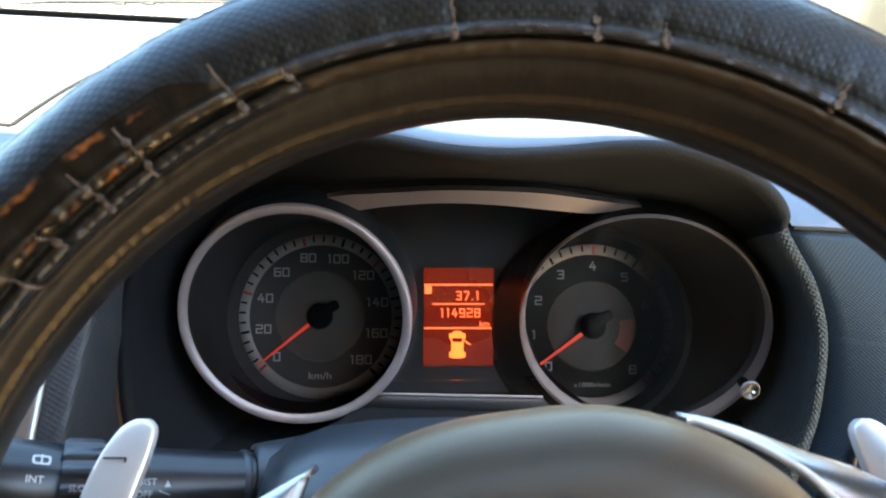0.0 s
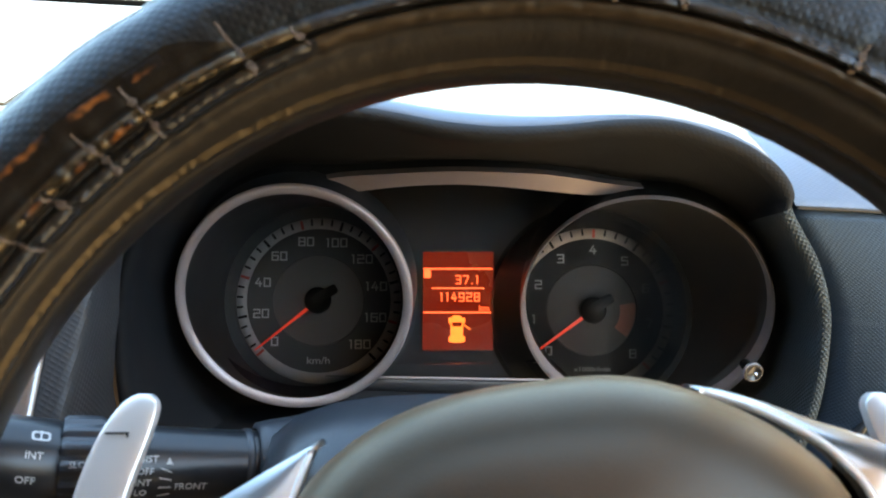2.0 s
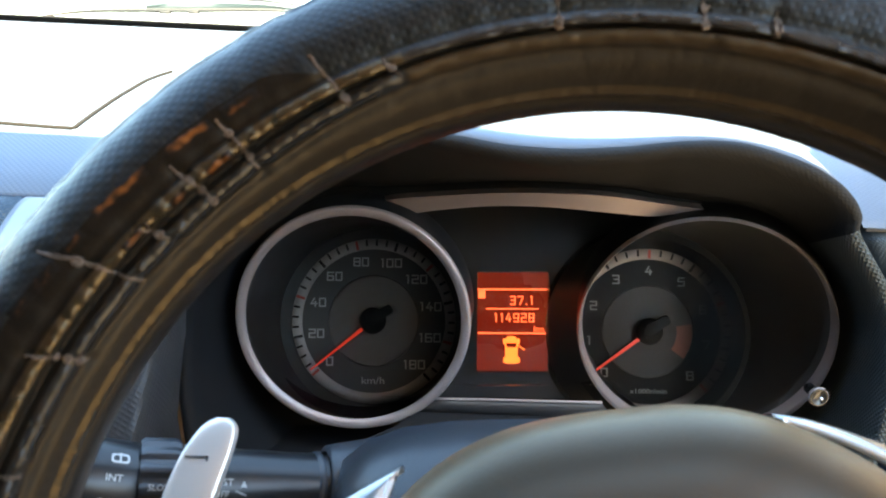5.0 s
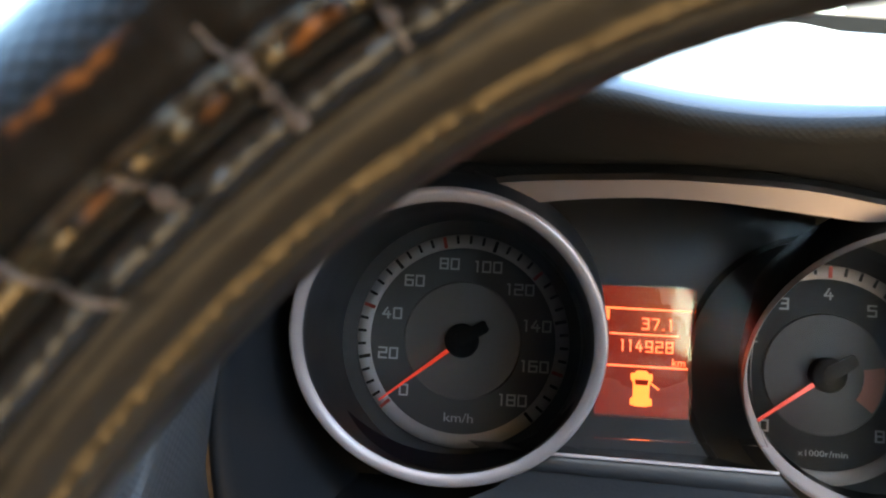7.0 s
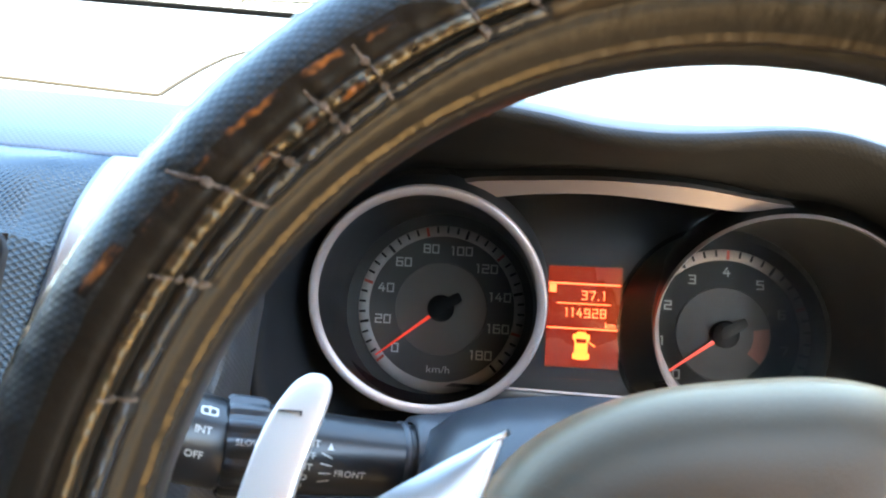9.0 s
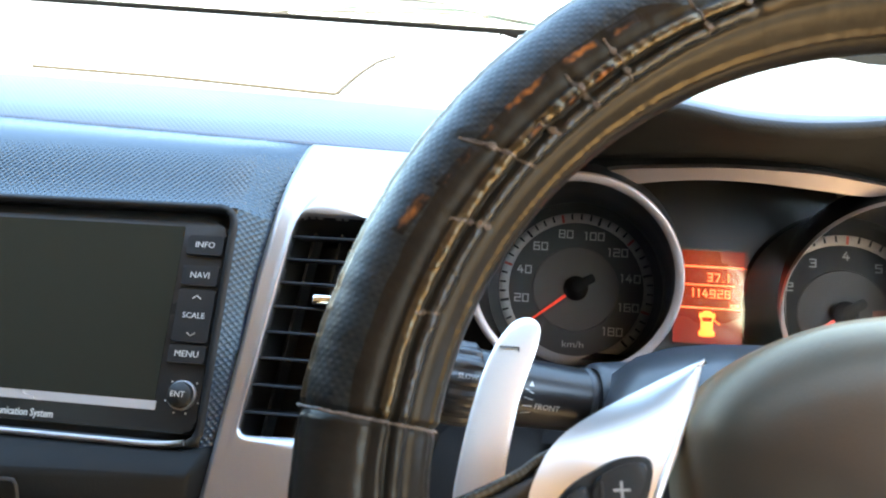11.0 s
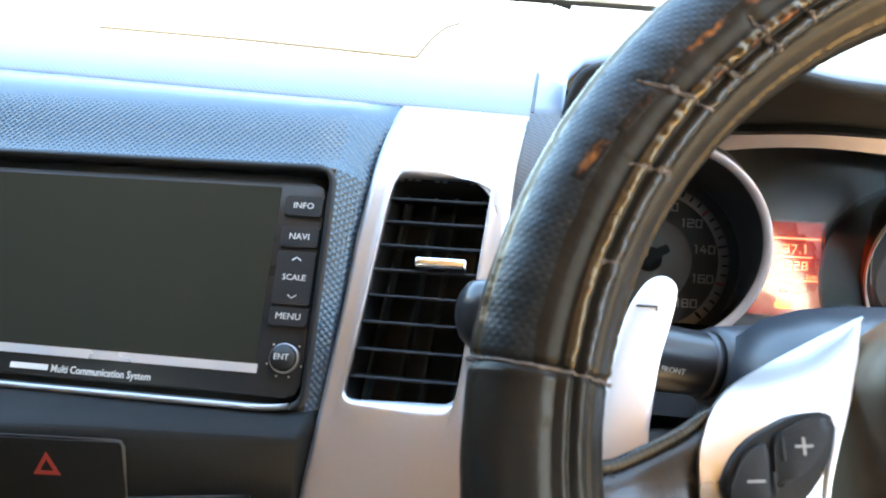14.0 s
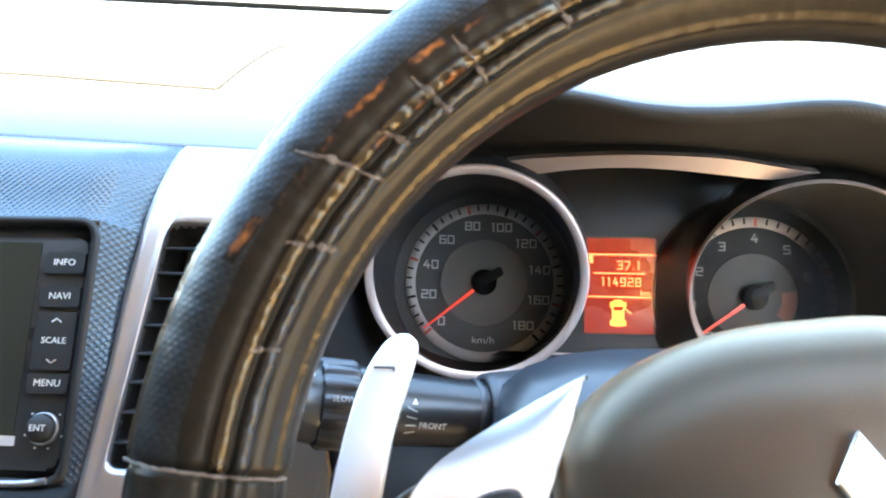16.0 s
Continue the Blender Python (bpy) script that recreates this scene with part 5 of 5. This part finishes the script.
for out_, txt in (([(-101.5, -1.0), (-91.2, 4.5), (-85.2, 12.0), (-83.4, 19.6), (-91.0, 19.6), (-100.5, 15.0)], "+"), ([(-116.0, -2.0), (-104.0, -10.5), (-103.0, -2.2), (-102.4, 13.8), (-109.0, 10.4)], "-")):
    o = rpoly(out_, 3.0)
    btn = part("button", slab([(x * MM, y * MM) for x, y in o], 0.0, 0.0026, 0.0012), KEY, pad, "black volume button", M_W)
    c = Vector((sum(p[0] for p in out_), sum(p[1] for p in out_))) / len(out_) * MM
    bm = box(c.x - 0.0026, c.y - 0.0004, 0.0025, c.x + 0.0026, c.y + 0.0004, 0.00275)
    if txt == "+":
        box(c.x - 0.0004, c.y - 0.0026, 0.0025, c.x + 0.0004, c.y + 0.0026, 0.00275, bm=bm)
    part("button_mark", bm, KEYMARK, btn, "pale printed mark", M_W, smooth=False)
    bx = c.x + (-0.0062 if txt == "+" else 0.0052)
    part("button_rib", box(bx - 0.0006, c.y - 0.0042, 0.0022, bx + 0.0006, c.y + 0.0026, 0.0032, 0.0003), RUBBER, btn, "", M_W)

low_o = rpoly([(-106, -24), (-96, -13), (-89.5, -6.5), (-87, -14), (-88, -30), (-96, -38), (-106, -38)], 4.0)
low = part("button_pad", slab([(x * MM, y * MM) for x, y in low_o], -0.012, 0.0005, 0.0015), RUBBER, wheel, "black lower button pad")
part("button", slab([(x * MM, y * MM) for x, y in rpoly([(-104, -25), (-96, -16), (-90.5, -10), (-89, -15), (-90, -29), (-96.5, -36), (-104, -36)], 3.0)], 0.0, 0.0024, 0.0012), KEY, low, "black mode button", M_W)

# ---- paddles ----
M_P = pose(0.0213, 0.1863, 0.9918, 65.13)


def paddle(side, label):
    """Shift paddle on the column behind the rim, parallel to the wheel; drawn for the left hand, mirrored for the right."""
    p = thing("paddle_shifter", M_P @ pose(side * -0.138, 0.02, -0.053), label, "paddle shifter", "gear paddles")
    base = [(-121.3, 59.0), (-126.5, 62.8), (-133.0, 60.0), (-139.0, 50.5), (-143.2, 38.0), (-146.5, 22.0), (-148.5, 9.0), (-150.2, -6.0), (-151.0, -34.0), (-131.5, -34.0), (-131.8, 2.0), (-128.2, 28.0), (-122.3, 50.0)]
    ol = resample([(side * (x + 138) * MM, (y - 20) * MM) for x, y in rpoly(base, 4.5)], 90)
    lows, highs = min(y for x, y in ol), max(y for x, y in ol)
    face, back = [], []
    for k in range(41):
        y = lows + (highs - lows) * (0.002 + 0.996 * (1 - (1 - k / 40) ** 1.6))
        cut = [a[0] + (b[0] - a[0]) * (y - a[1]) / (b[1] - a[1]) for a, b in zip(ol, ol[1:] + ol[:1]) if (a[1] - y) * (b[1] - y) <= 0 and a[1] != b[1]]
        x0, x1 = min(cut), max(cut)
        bend = -0.0030 * (y / 0.045) ** 2 - 0.15 * y
        face.append([(x0 + (x1 - x0) * (0.5 - 0.5 * math.cos(math.pi * j / 12)), y, bend + 0.0010 * math.sin(math.pi * j / 12) ** 0.8 - 0.0012 * (k / 40) ** 8) for j in range(13)])
        back.append([(x, y, z - 0.0045) for x, y, z in (face[-1][0], face[-1][12])])
    rim_ = [r + [q for q in b[::-1]] for r, b in zip(face, back)]
    bm = grid(rim_, close_u=True)
    bm.verts.ensure_lookup_table()
    bm.faces.new(bm.verts[:15])
    bm.faces.new(bm.verts[-15:][::-1])
    bmesh.ops.recalc_face_normals(bm, faces=bm.faces)
    part("blade", bm, SILVER_W, p, "satin silver blade")
    if side > 0:
        mk = box(0.0008, 0.0288, 0.0006, 0.0086, 0.0293, 0.0016)
        box(0.0081, 0.0276, 0.0006, 0.0086, 0.0290, 0.0016, bm=mk)
    else:
        mk = box(-0.0075, 0.0289, 0.0012, 0.0010, 0.0297, 0.0022)
        box(-0.0036, 0.0249, 0.0012, -0.0028, 0.0337, 0.0022, bm=mk)
    mk.transform(Matrix.Rotation(math.atan(-0.19), 4, "X"))
    part("gear_mark", mk, VANE, p, "engraved mark", smooth=False)


paddle(1, "satin silver downshift paddle behind the wheel")
paddle(-1, "satin silver upshift paddle behind the wheel")

# ---- steering column ----
col = thing("steering_column", pose(0.0213, 0.30, 0.96), "dark grey plastic steering column shroud", "steering column")
rows = []
for y, top, half in ((0.235, 0.998, 0.050), (0.262, 1.004, 0.078), (0.275, 1.0065, 0.092), (0.30, 1.0075, 0.0965), (0.34, 0.9860, 0.095), (0.38, 0.962, 0.088), (0.43, 0.932, 0.082), (0.47, 0.905, 0.08)):
    r = []
    for k in range(40):
        a = 2 * math.pi * k / 40
        c, s = math.cos(a), math.sin(a)
        n = 3.8
        q = (abs(c) ** n + abs(s) ** n) ** (-1 / n)
        r.append((0.0213 + half * q * c, y, top - 0.055 + 0.055 * q * s))
    rows.append(r)
part("shroud", grid(rows, close_u=True), SHELL, col, "grained plastic shroud", IDN)
part("shroud_joint", tube([(0.0213 - 0.0945 * math.cos(radians(a)) , 0.30, 0.953) for a in (0, 1)], 0.0008, 6), MATTE, col, "", IDN)

# ---- wiper stalk ----
AX = Vector((-0.925, -0.355, 0.200)).normalized()
FR = (Vector((0, -1, 0)) - AX * Vector((0, -1, 0)).dot(AX)).normalized()
UPV = AX.cross(FR)
UPV = UPV if UPV.z > 0 else -UPV
M_ST = Matrix(((FR.x, UPV.x, AX.x, -0.060), (FR.y, UPV.y, AX.y, 0.312), (FR.z, UPV.z, AX.z, 0.9700), (0, 0, 0, 1)))
if M_ST.to_3x3().determinant() < 0:
    FR, UPV = FR, -UPV
stk = thing("wiper_stalk", pose(-0.060, 0.312, 0.9700), "black wiper stalk with white markings", "wiper stalk")


def stalk_rise(h):
    return 0.007 * max(0.0, (h - 0.088) / 0.047) ** 1.3


def turned(profile, n=40):
    """A turned piece along the stalk: (radius, distance) pairs."""
    rows = []
    for r, h in profile:
        c = M_ST.translation + AX * h + Vector((0, 0, stalk_rise(h)))
        rows.append([c + FR * (r * math.cos(2 * math.pi * k / n)) + UPV * (r * math.sin(2 * math.pi * k / n)) for k in range(n)])
    return grid(rows, close_u=True)


part("collar", turned([(0.0245, -0.020), (0.0225, -0.006), (0.0200, 0.006), (0.0184, 0.015), (0.0174, 0.0195), (0.0150, 0.0202)]), SHELL, stk, "grey collar", IDN)
part("collar_band", turned([(0.0138, 0.0215), (0.0150, 0.0222), (0.0150, 0.0244), (0.0138, 0.0250)]), SHELL, stk, "grey band", IDN)
part("stem", turned([(0.0140, 0.010), (0.0144, 0.034), (0.0150, 0.050), (0.0158, 0.068), (0.0162, 0.0755), (0.0150, 0.0762)]), STALKM, stk, "satin black stem", IDN)
rows = []
for h, cut in ((0.0762, 1), (0.0778, 0), (0.0893, 0), (0.0908, 1)):
    c = M_ST.translation + AX * h
    rows.append([c + (0.0172 + (0.0012 if (k % 8) < 4 else 0) - 0.001 * cut) * (FR * math.cos(2 * math.pi * k / 120) + UPV * math.sin(2 * math.pi * k / 120)) for k in range(120)])
part("speed_dial", grid(rows, close_u=True), SHELL, stk, "ribbed grey adjuster ring", IDN)
part("end_cap", turned([(0.0158, 0.0908), (0.0164, 0.0925), (0.0163, 0.112), (0.0158, 0.122), (0.0146, 0.129), (0.0120, 0.1335), (0.0075, 0.1362), (0.0001, 0.1370)]), STALKM, stk, "black end switch", IDN)


def on_stalk(bm, h, up, r):
    """Bends flat lettering round the stalk: h along it, up the angle in degrees above its front."""
    for v in bm.verts:
        a = radians(up) + v.co.y / r
        rr = r + v.co.z
        v.co = M_ST.translation + Vector((0, 0, stalk_rise(h - v.co.x))) + AX * (h - v.co.x) + FR * (rr * math.cos(a)) + UPV * (rr * math.sin(a))
    return bm


for txt, h, up, size, r in (("MIST", 0.0615, 40, 0.0036, 0.0157), ("OFF", 0.0620, 24, 0.0034, 0.0157), ("INT", 0.0625, 9, 0.0034, 0.0157), ("LO", 0.0630, -6, 0.0034, 0.0157), ("HI", 0.0635, -21, 0.0034, 0.0157), ("FRONT", 0.0455, 2, 0.0036, 0.01495),
                            ("INT", 0.0990, 40, 0.0036, 0.0166), ("OFF", 0.1010, 10, 0.0036, 0.0166), ("SLOW", 0.0835, 32, 0.0032, 0.0185)):
    part("lettering", on_stalk(letters(txt, size, 0, 0, 0.0), h, up, r), WHITE_INK, stk, "white printed lettering", IDN, smooth=False)
for k, up in enumerate((26, 14, 2, -10)):
    bm = box(-0.0022, -0.0002, 0, 0.0022, 0.0002, 0.0001)
    bmesh.ops.rotate(bm, verts=bm.verts, cent=(0, 0, 0), matrix=Matrix.Rotation(radians(-22 + 12 * k), 3, "Z"))
    part("position_mark", on_stalk(bm, 0.0548, up, 0.01535), WHITE_INK, stk, m=IDN, smooth=False)
bm = slab([(-0.0012, -0.0011), (0.0012, -0.0011), (0, 0.0014)], 0, 0.0001)
part("arrow_mark", on_stalk(bm, 0.0538, 38, 0.0153), WHITE_INK, stk, m=IDN, smooth=False)
bm = frame_plate(resample(rrect(-0.0030, -0.0019, 0.0030, 0.0019, 0.0010), 40), resample(rrect(-0.0023, -0.0012, 0.0023, 0.0012, 0.0007), 40), 0, 0.0001)
box(-0.0003, -0.0012, 0, 0.0003, 0.0024, 0.0001, bm=bm)
part("rear_wiper_symbol", on_stalk(bm, 0.0975, 66, 0.0166), WHITE_INK, stk, "white rear wiper symbol", IDN, smooth=False)

# ---- round switch recess on the right ----
ign = thing("ignition_switch", pose(0.2380, 0.412, 0.9280, 84), "round black ignition switch in the dash", "switch")
part("bezel", lathe([(0.0195, -0.012), (0.0195, 0.006), (0.0180, 0.0075), (0.0150, 0.006), (0.0140, -0.004)], 48), GLOSSY, ign, "glossy black ring")
part("switch_knob", lathe([(0.0140, -0.006), (0.0130, 0.002), (0.0110, 0.004), (0.0, 0.0045)], 40), SHELL, ign)

# ---- windscreen, wipers and bonnet ----
def screen_pt(x, f):
    """f runs from 0 at the base of the windscreen to 1 at the roof's edge."""
    bow = (0.03 + 0.01 * f) * ((x + 0.365) / 0.70) ** 2
    return Vector((x, 0.822 - bow - 0.67 * f, seam_z(x) + 0.0885 + 0.37 * f))


xs = [-1.06 + 1.39 * k / 20 for k in range(21)]
ws = solo("windscreen", grid([[screen_pt(x, f / 6) for x in xs] for f in range(7)]), GLASS, "clear raked windscreen", "windscreen", kind="structure")
ws.visible_shadow = False
solo("windscreen_base", thick(grid([[screen_pt(x, -0.02) + Vector((0, -0.026, 0.002)) for x in xs], [screen_pt(x, 0.012) + Vector((0, -0.012, 0.000)) for x in xs]]), 0.002), RUBBER, "black band along the base of the windscreen", "trim", kind="structure")
solo("scuttle", thick(grid([[screen_pt(x, 0) + Vector((0, 0.012, -0.006)) for x in xs], [screen_pt(x, 0) + Vector((0, 0.10, -0.030)) for x in xs], [screen_pt(x, 0) + Vector((0, 0.16, -0.020)) for x in xs]]), 0.004), RUBBER, "black plastic scuttle below the windscreen", "car panel", kind="structure")
solo("bonnet", thick(grid([[screen_pt(x, 0) + Vector((0, 0.15 + 0.85 * f / 8, -0.012 - 0.10 * (f / 8) ** 2)) for x in xs] for f in range(9)]), 0.006), BODY, "white painted bonnet ahead of the windscreen", "bonnet", kind="structure")


def wiper(dx):
    """A parked wiper: bowed blade, sprung arm with three rivets, and the thin washer pipe and rods of its linkage."""
    w = thing("windscreen_wiper", pose(-0.18 + dx, 0.90, 1.170 - 0.05 * dx), "weathered grey windscreen wiper parked at the base of the glass", "wiper", "windscreen wipers")

    def at(pts, n=24, dy=0.0):
        return spline([(x + dx, 0.900 + dy, z - 0.05 * dx) for x, z in pts], n)
    blade = at(((-0.464, 1.1850), (-0.435, 1.1879), (-0.401, 1.1897), (-0.361, 1.1897), (-0.302, 1.1894), (-0.237, 1.1892), (-0.208, 1.1879), (-0.190, 1.1857)), 30)
    part("blade", tube(blade, [0.0012 + 0.0014 * math.sin(math.pi * k / 29) for k in range(30)], 8), WEATHERED, w, "weathered grey blade", IDN)
    for x in (-0.335, -0.305):
        part("clip", box(x - 0.006 + dx, 0.896, 1.1855 - 0.05 * dx, x + 0.006 + dx, 0.904, 1.1890 - 0.05 * dx, 0.001), WEATHERED, w, "", IDN)
    top = at(((-0.355, 1.1960), (-0.328, 1.2030), (-0.294, 1.2025), (-0.250, 1.1998), (-0.218, 1.1965), (-0.180, 1.1900), (-0.150, 1.1850), (-0.06, 1.172)), 30, 0.004)
    low = at(((-0.355, 1.1910), (-0.328, 1.1912), (-0.294, 1.1912), (-0.250, 1.1915), (-0.218, 1.1900), (-0.180, 1.1840), (-0.150, 1.1790), (-0.06, 1.164)), 30, 0.004)
    part("arm", thick(grid([low, [a.lerp(b, 0.5) + Vector((0, -0.002, 0)) for a, b in zip(low, top)], top]), 0.003), PALEARM, w, "pale painted arm", IDN)
    for x in (-0.336, -0.327, -0.318):
        part("rivet", lathe([(0.0017, 0.0), (0.0017, 0.0016), (0.0, 0.0018)], 12), RUBBER, w, "", pose(x + dx, 0.9018, 1.1982 - 0.05 * dx, 90))
    part("spring", tube(at(((-0.294, 1.2040), (-0.270, 1.2030), (-0.250, 1.2008), (-0.225, 1.1985), (-0.199, 1.1950)), 16), [0.0022 - 0.0001 * k for k in range(16)], 8), RUBBER, w, "black spring", IDN)
    part("washer_pipe", tube(at(((-0.262, 1.1785), (-0.237, 1.1792), (-0.211, 1.1786), (-0.192, 1.1771)), 14), 0.0009, 6), RUBBER, w, "", IDN)
    part("washer_pipe", tube(at(((-0.223, 1.1796), (-0.218, 1.1828), (-0.192, 1.1840), (-0.1826, 1.1809), (-0.173, 1.1799), (-0.1655, 1.1818), (-0.12, 1.179)), 24), 0.0008, 6), RUBBER, w, "", IDN)
    part("spindle", lathe([(0.012, -0.02), (0.012, 0.004), (0.009, 0.008), (0, 0.009)], 24), RUBBER, w, "", pose(-0.06 + dx, 0.905, 1.160 - 0.05 * dx))


wiper(0.0)
wiper(-0.60)

# ---- cabin shell ----
def shell(name, bm, material, label, category="trim"):
    return solo(name, bm, material, label, category, kind="structure")


shell("ceiling", thick(grid([[(x, y - (0.04 * ((x + 0.365) / 0.7) ** 2 if y > 0.1 else 0.0), 1.545 - 0.03 * ((x + 0.365) / 0.7) ** 2 - 0.04 * max(0, y - 0.1)) for x in [-1.06 + 1.42 * k / 10 for k in range(11)]] for y in (0.148, 0.0, -0.6, -1.4, -1.9)]), 0.03), CLOTH, "pale cloth headliner", "ceiling")
shell("wall_left", box(-1.09, -1.9, 0.30, -1.05, 0.90, 1.06), DOORM, "brown door trim with a window above", "door")
shell("wall_right", box(0.34, -1.9, 0.30, 0.38, -0.66, 0.95), DOORM, "brown rear door trim with a window above", "door")
shell("door_sill", box(0.33, -0.66, 0.27, 0.40, 0.90, 0.42), DOORM, "brown sill of the open doorway", "trim")
DOOR_OPEN = pose(0.38, 0.80, 0.0, 0, 0, 62)
shell("door_front", slab([(-0.02, 0.36), (-0.02, 1.00), (-0.14, 1.06), (-0.36, 1.46), (-1.10, 1.48), (-1.14, 0.96), (-1.12, 0.36)], 0.0, 0.05, 0.012), DOORM, "brown-trimmed driver's door swung wide open", "door").matrix_world = DOOR_OPEN @ Matrix(((0, 0, 1, 0), (1, 0, 0, 0), (0, 1, 0, 0), (0, 0, 0, 1)))
for sx in (-1.07, 0.36):
    shell("pillar", tube([(sx, 0.80, 1.06), (sx - 0.06 if sx > 0 else sx + 0.06, 0.13, 1.52)], 0.05, 10), CLOTH, "pale windscreen pillar", "pillar")
    shell("pillar", tube([(sx, -0.62, 0.30), (sx, -0.66, 1.53)], 0.045, 8), CLOTH, "pale door pillar", "pillar")
    shell("cant_rail", tube([(sx, 0.13, 1.52), (sx, -1.9, 1.50)], 0.03, 8), CLOTH, "pale roof rail", "trim")
for sx in (-1.07, 0.36):
    pane = shell("rear_window", box(sx - 0.003, -1.88, 0.95 if sx > 0 else 1.06, sx + 0.003, -0.64, 1.49), WARM_PANE if sx > 0 else DARK_PANE, "unseen rear side window, amber tint added to warm reflections" if sx > 0 else "unseen rear side window, darkened to hold back light", "window")
    pane.visible_shadow = sx < 0
shell("side_window", slab([(-0.62, 1.06), (0.78, 1.06), (0.14, 1.49), (-0.62, 1.49)], -0.003, 0.003), DARK_PANE, "unseen front passenger window, darkened to hold back light", "window").matrix_world = Matrix(((0, 0, 1, -1.07), (1, 0, 0, 0), (0, 1, 0, 0), (0, 0, 0, 1)))
shell("tailgate_window", box(-1.04, -1.93, 1.10, 0.33, -1.925, 1.50), DARK_PANE, "unseen tailgate window, darkened to hold back light", "window")
shell("wall_rear", box(-1.07, -1.95, 0.30, 0.34, -1.9, 1.10), DOORM, "brown panel at the back of the cabin")
shell("firewall", box(-1.09, 0.90, 0.30, 0.36, 0.93, 1.14), DOORM, "dark panel behind the dashboard")
shell("floor", box(-1.09, -1.95, 0.27, 0.36, 0.95, 0.30), CARPET, "brown carpeted car floor", "floor")
seat = thing("driver_seat", pose(0.0213, -0.36, 0.30), "dark brown cloth driver seat behind the wheel", "car seat")
part("seat_base", box(-0.24, -0.25, 0.62 - 0.30, 0.26, 0.28, 0.80 - 0.30, 0.05, seg=4), SEATM, seat)
bm = box(-0.24, -0.36, 0.45, 0.26, -0.22, 1.05, 0.05, seg=4)
part("backrest", bm, SEATM, seat)
part("headrest", box(-0.13, -0.38, 1.06, 0.15, -0.29, 1.20, 0.04, seg=4), SEATM, seat)
part("runner", box(-0.22, -0.22, 0.0, 0.24, 0.24, 0.32), CARPET, seat)
# added, unseen: hides the low sky from the doorway and darkens reflections
shell("sky_block_wall", box(5.0, -14.0, 0.0, 5.2, 14.0, 3.1), PLASTER, "plain unseen wall added to block low sky light", "wall")
solo("ground", grid([[(x, y, 0.0) for x in (-2000, -60, -8, 8, 60, 2000)] for y in (-2000, -60, -8, 8, 60, 2000)]), ASPHALT, "pale sunlit asphalt ground", "ground", kind="structure")
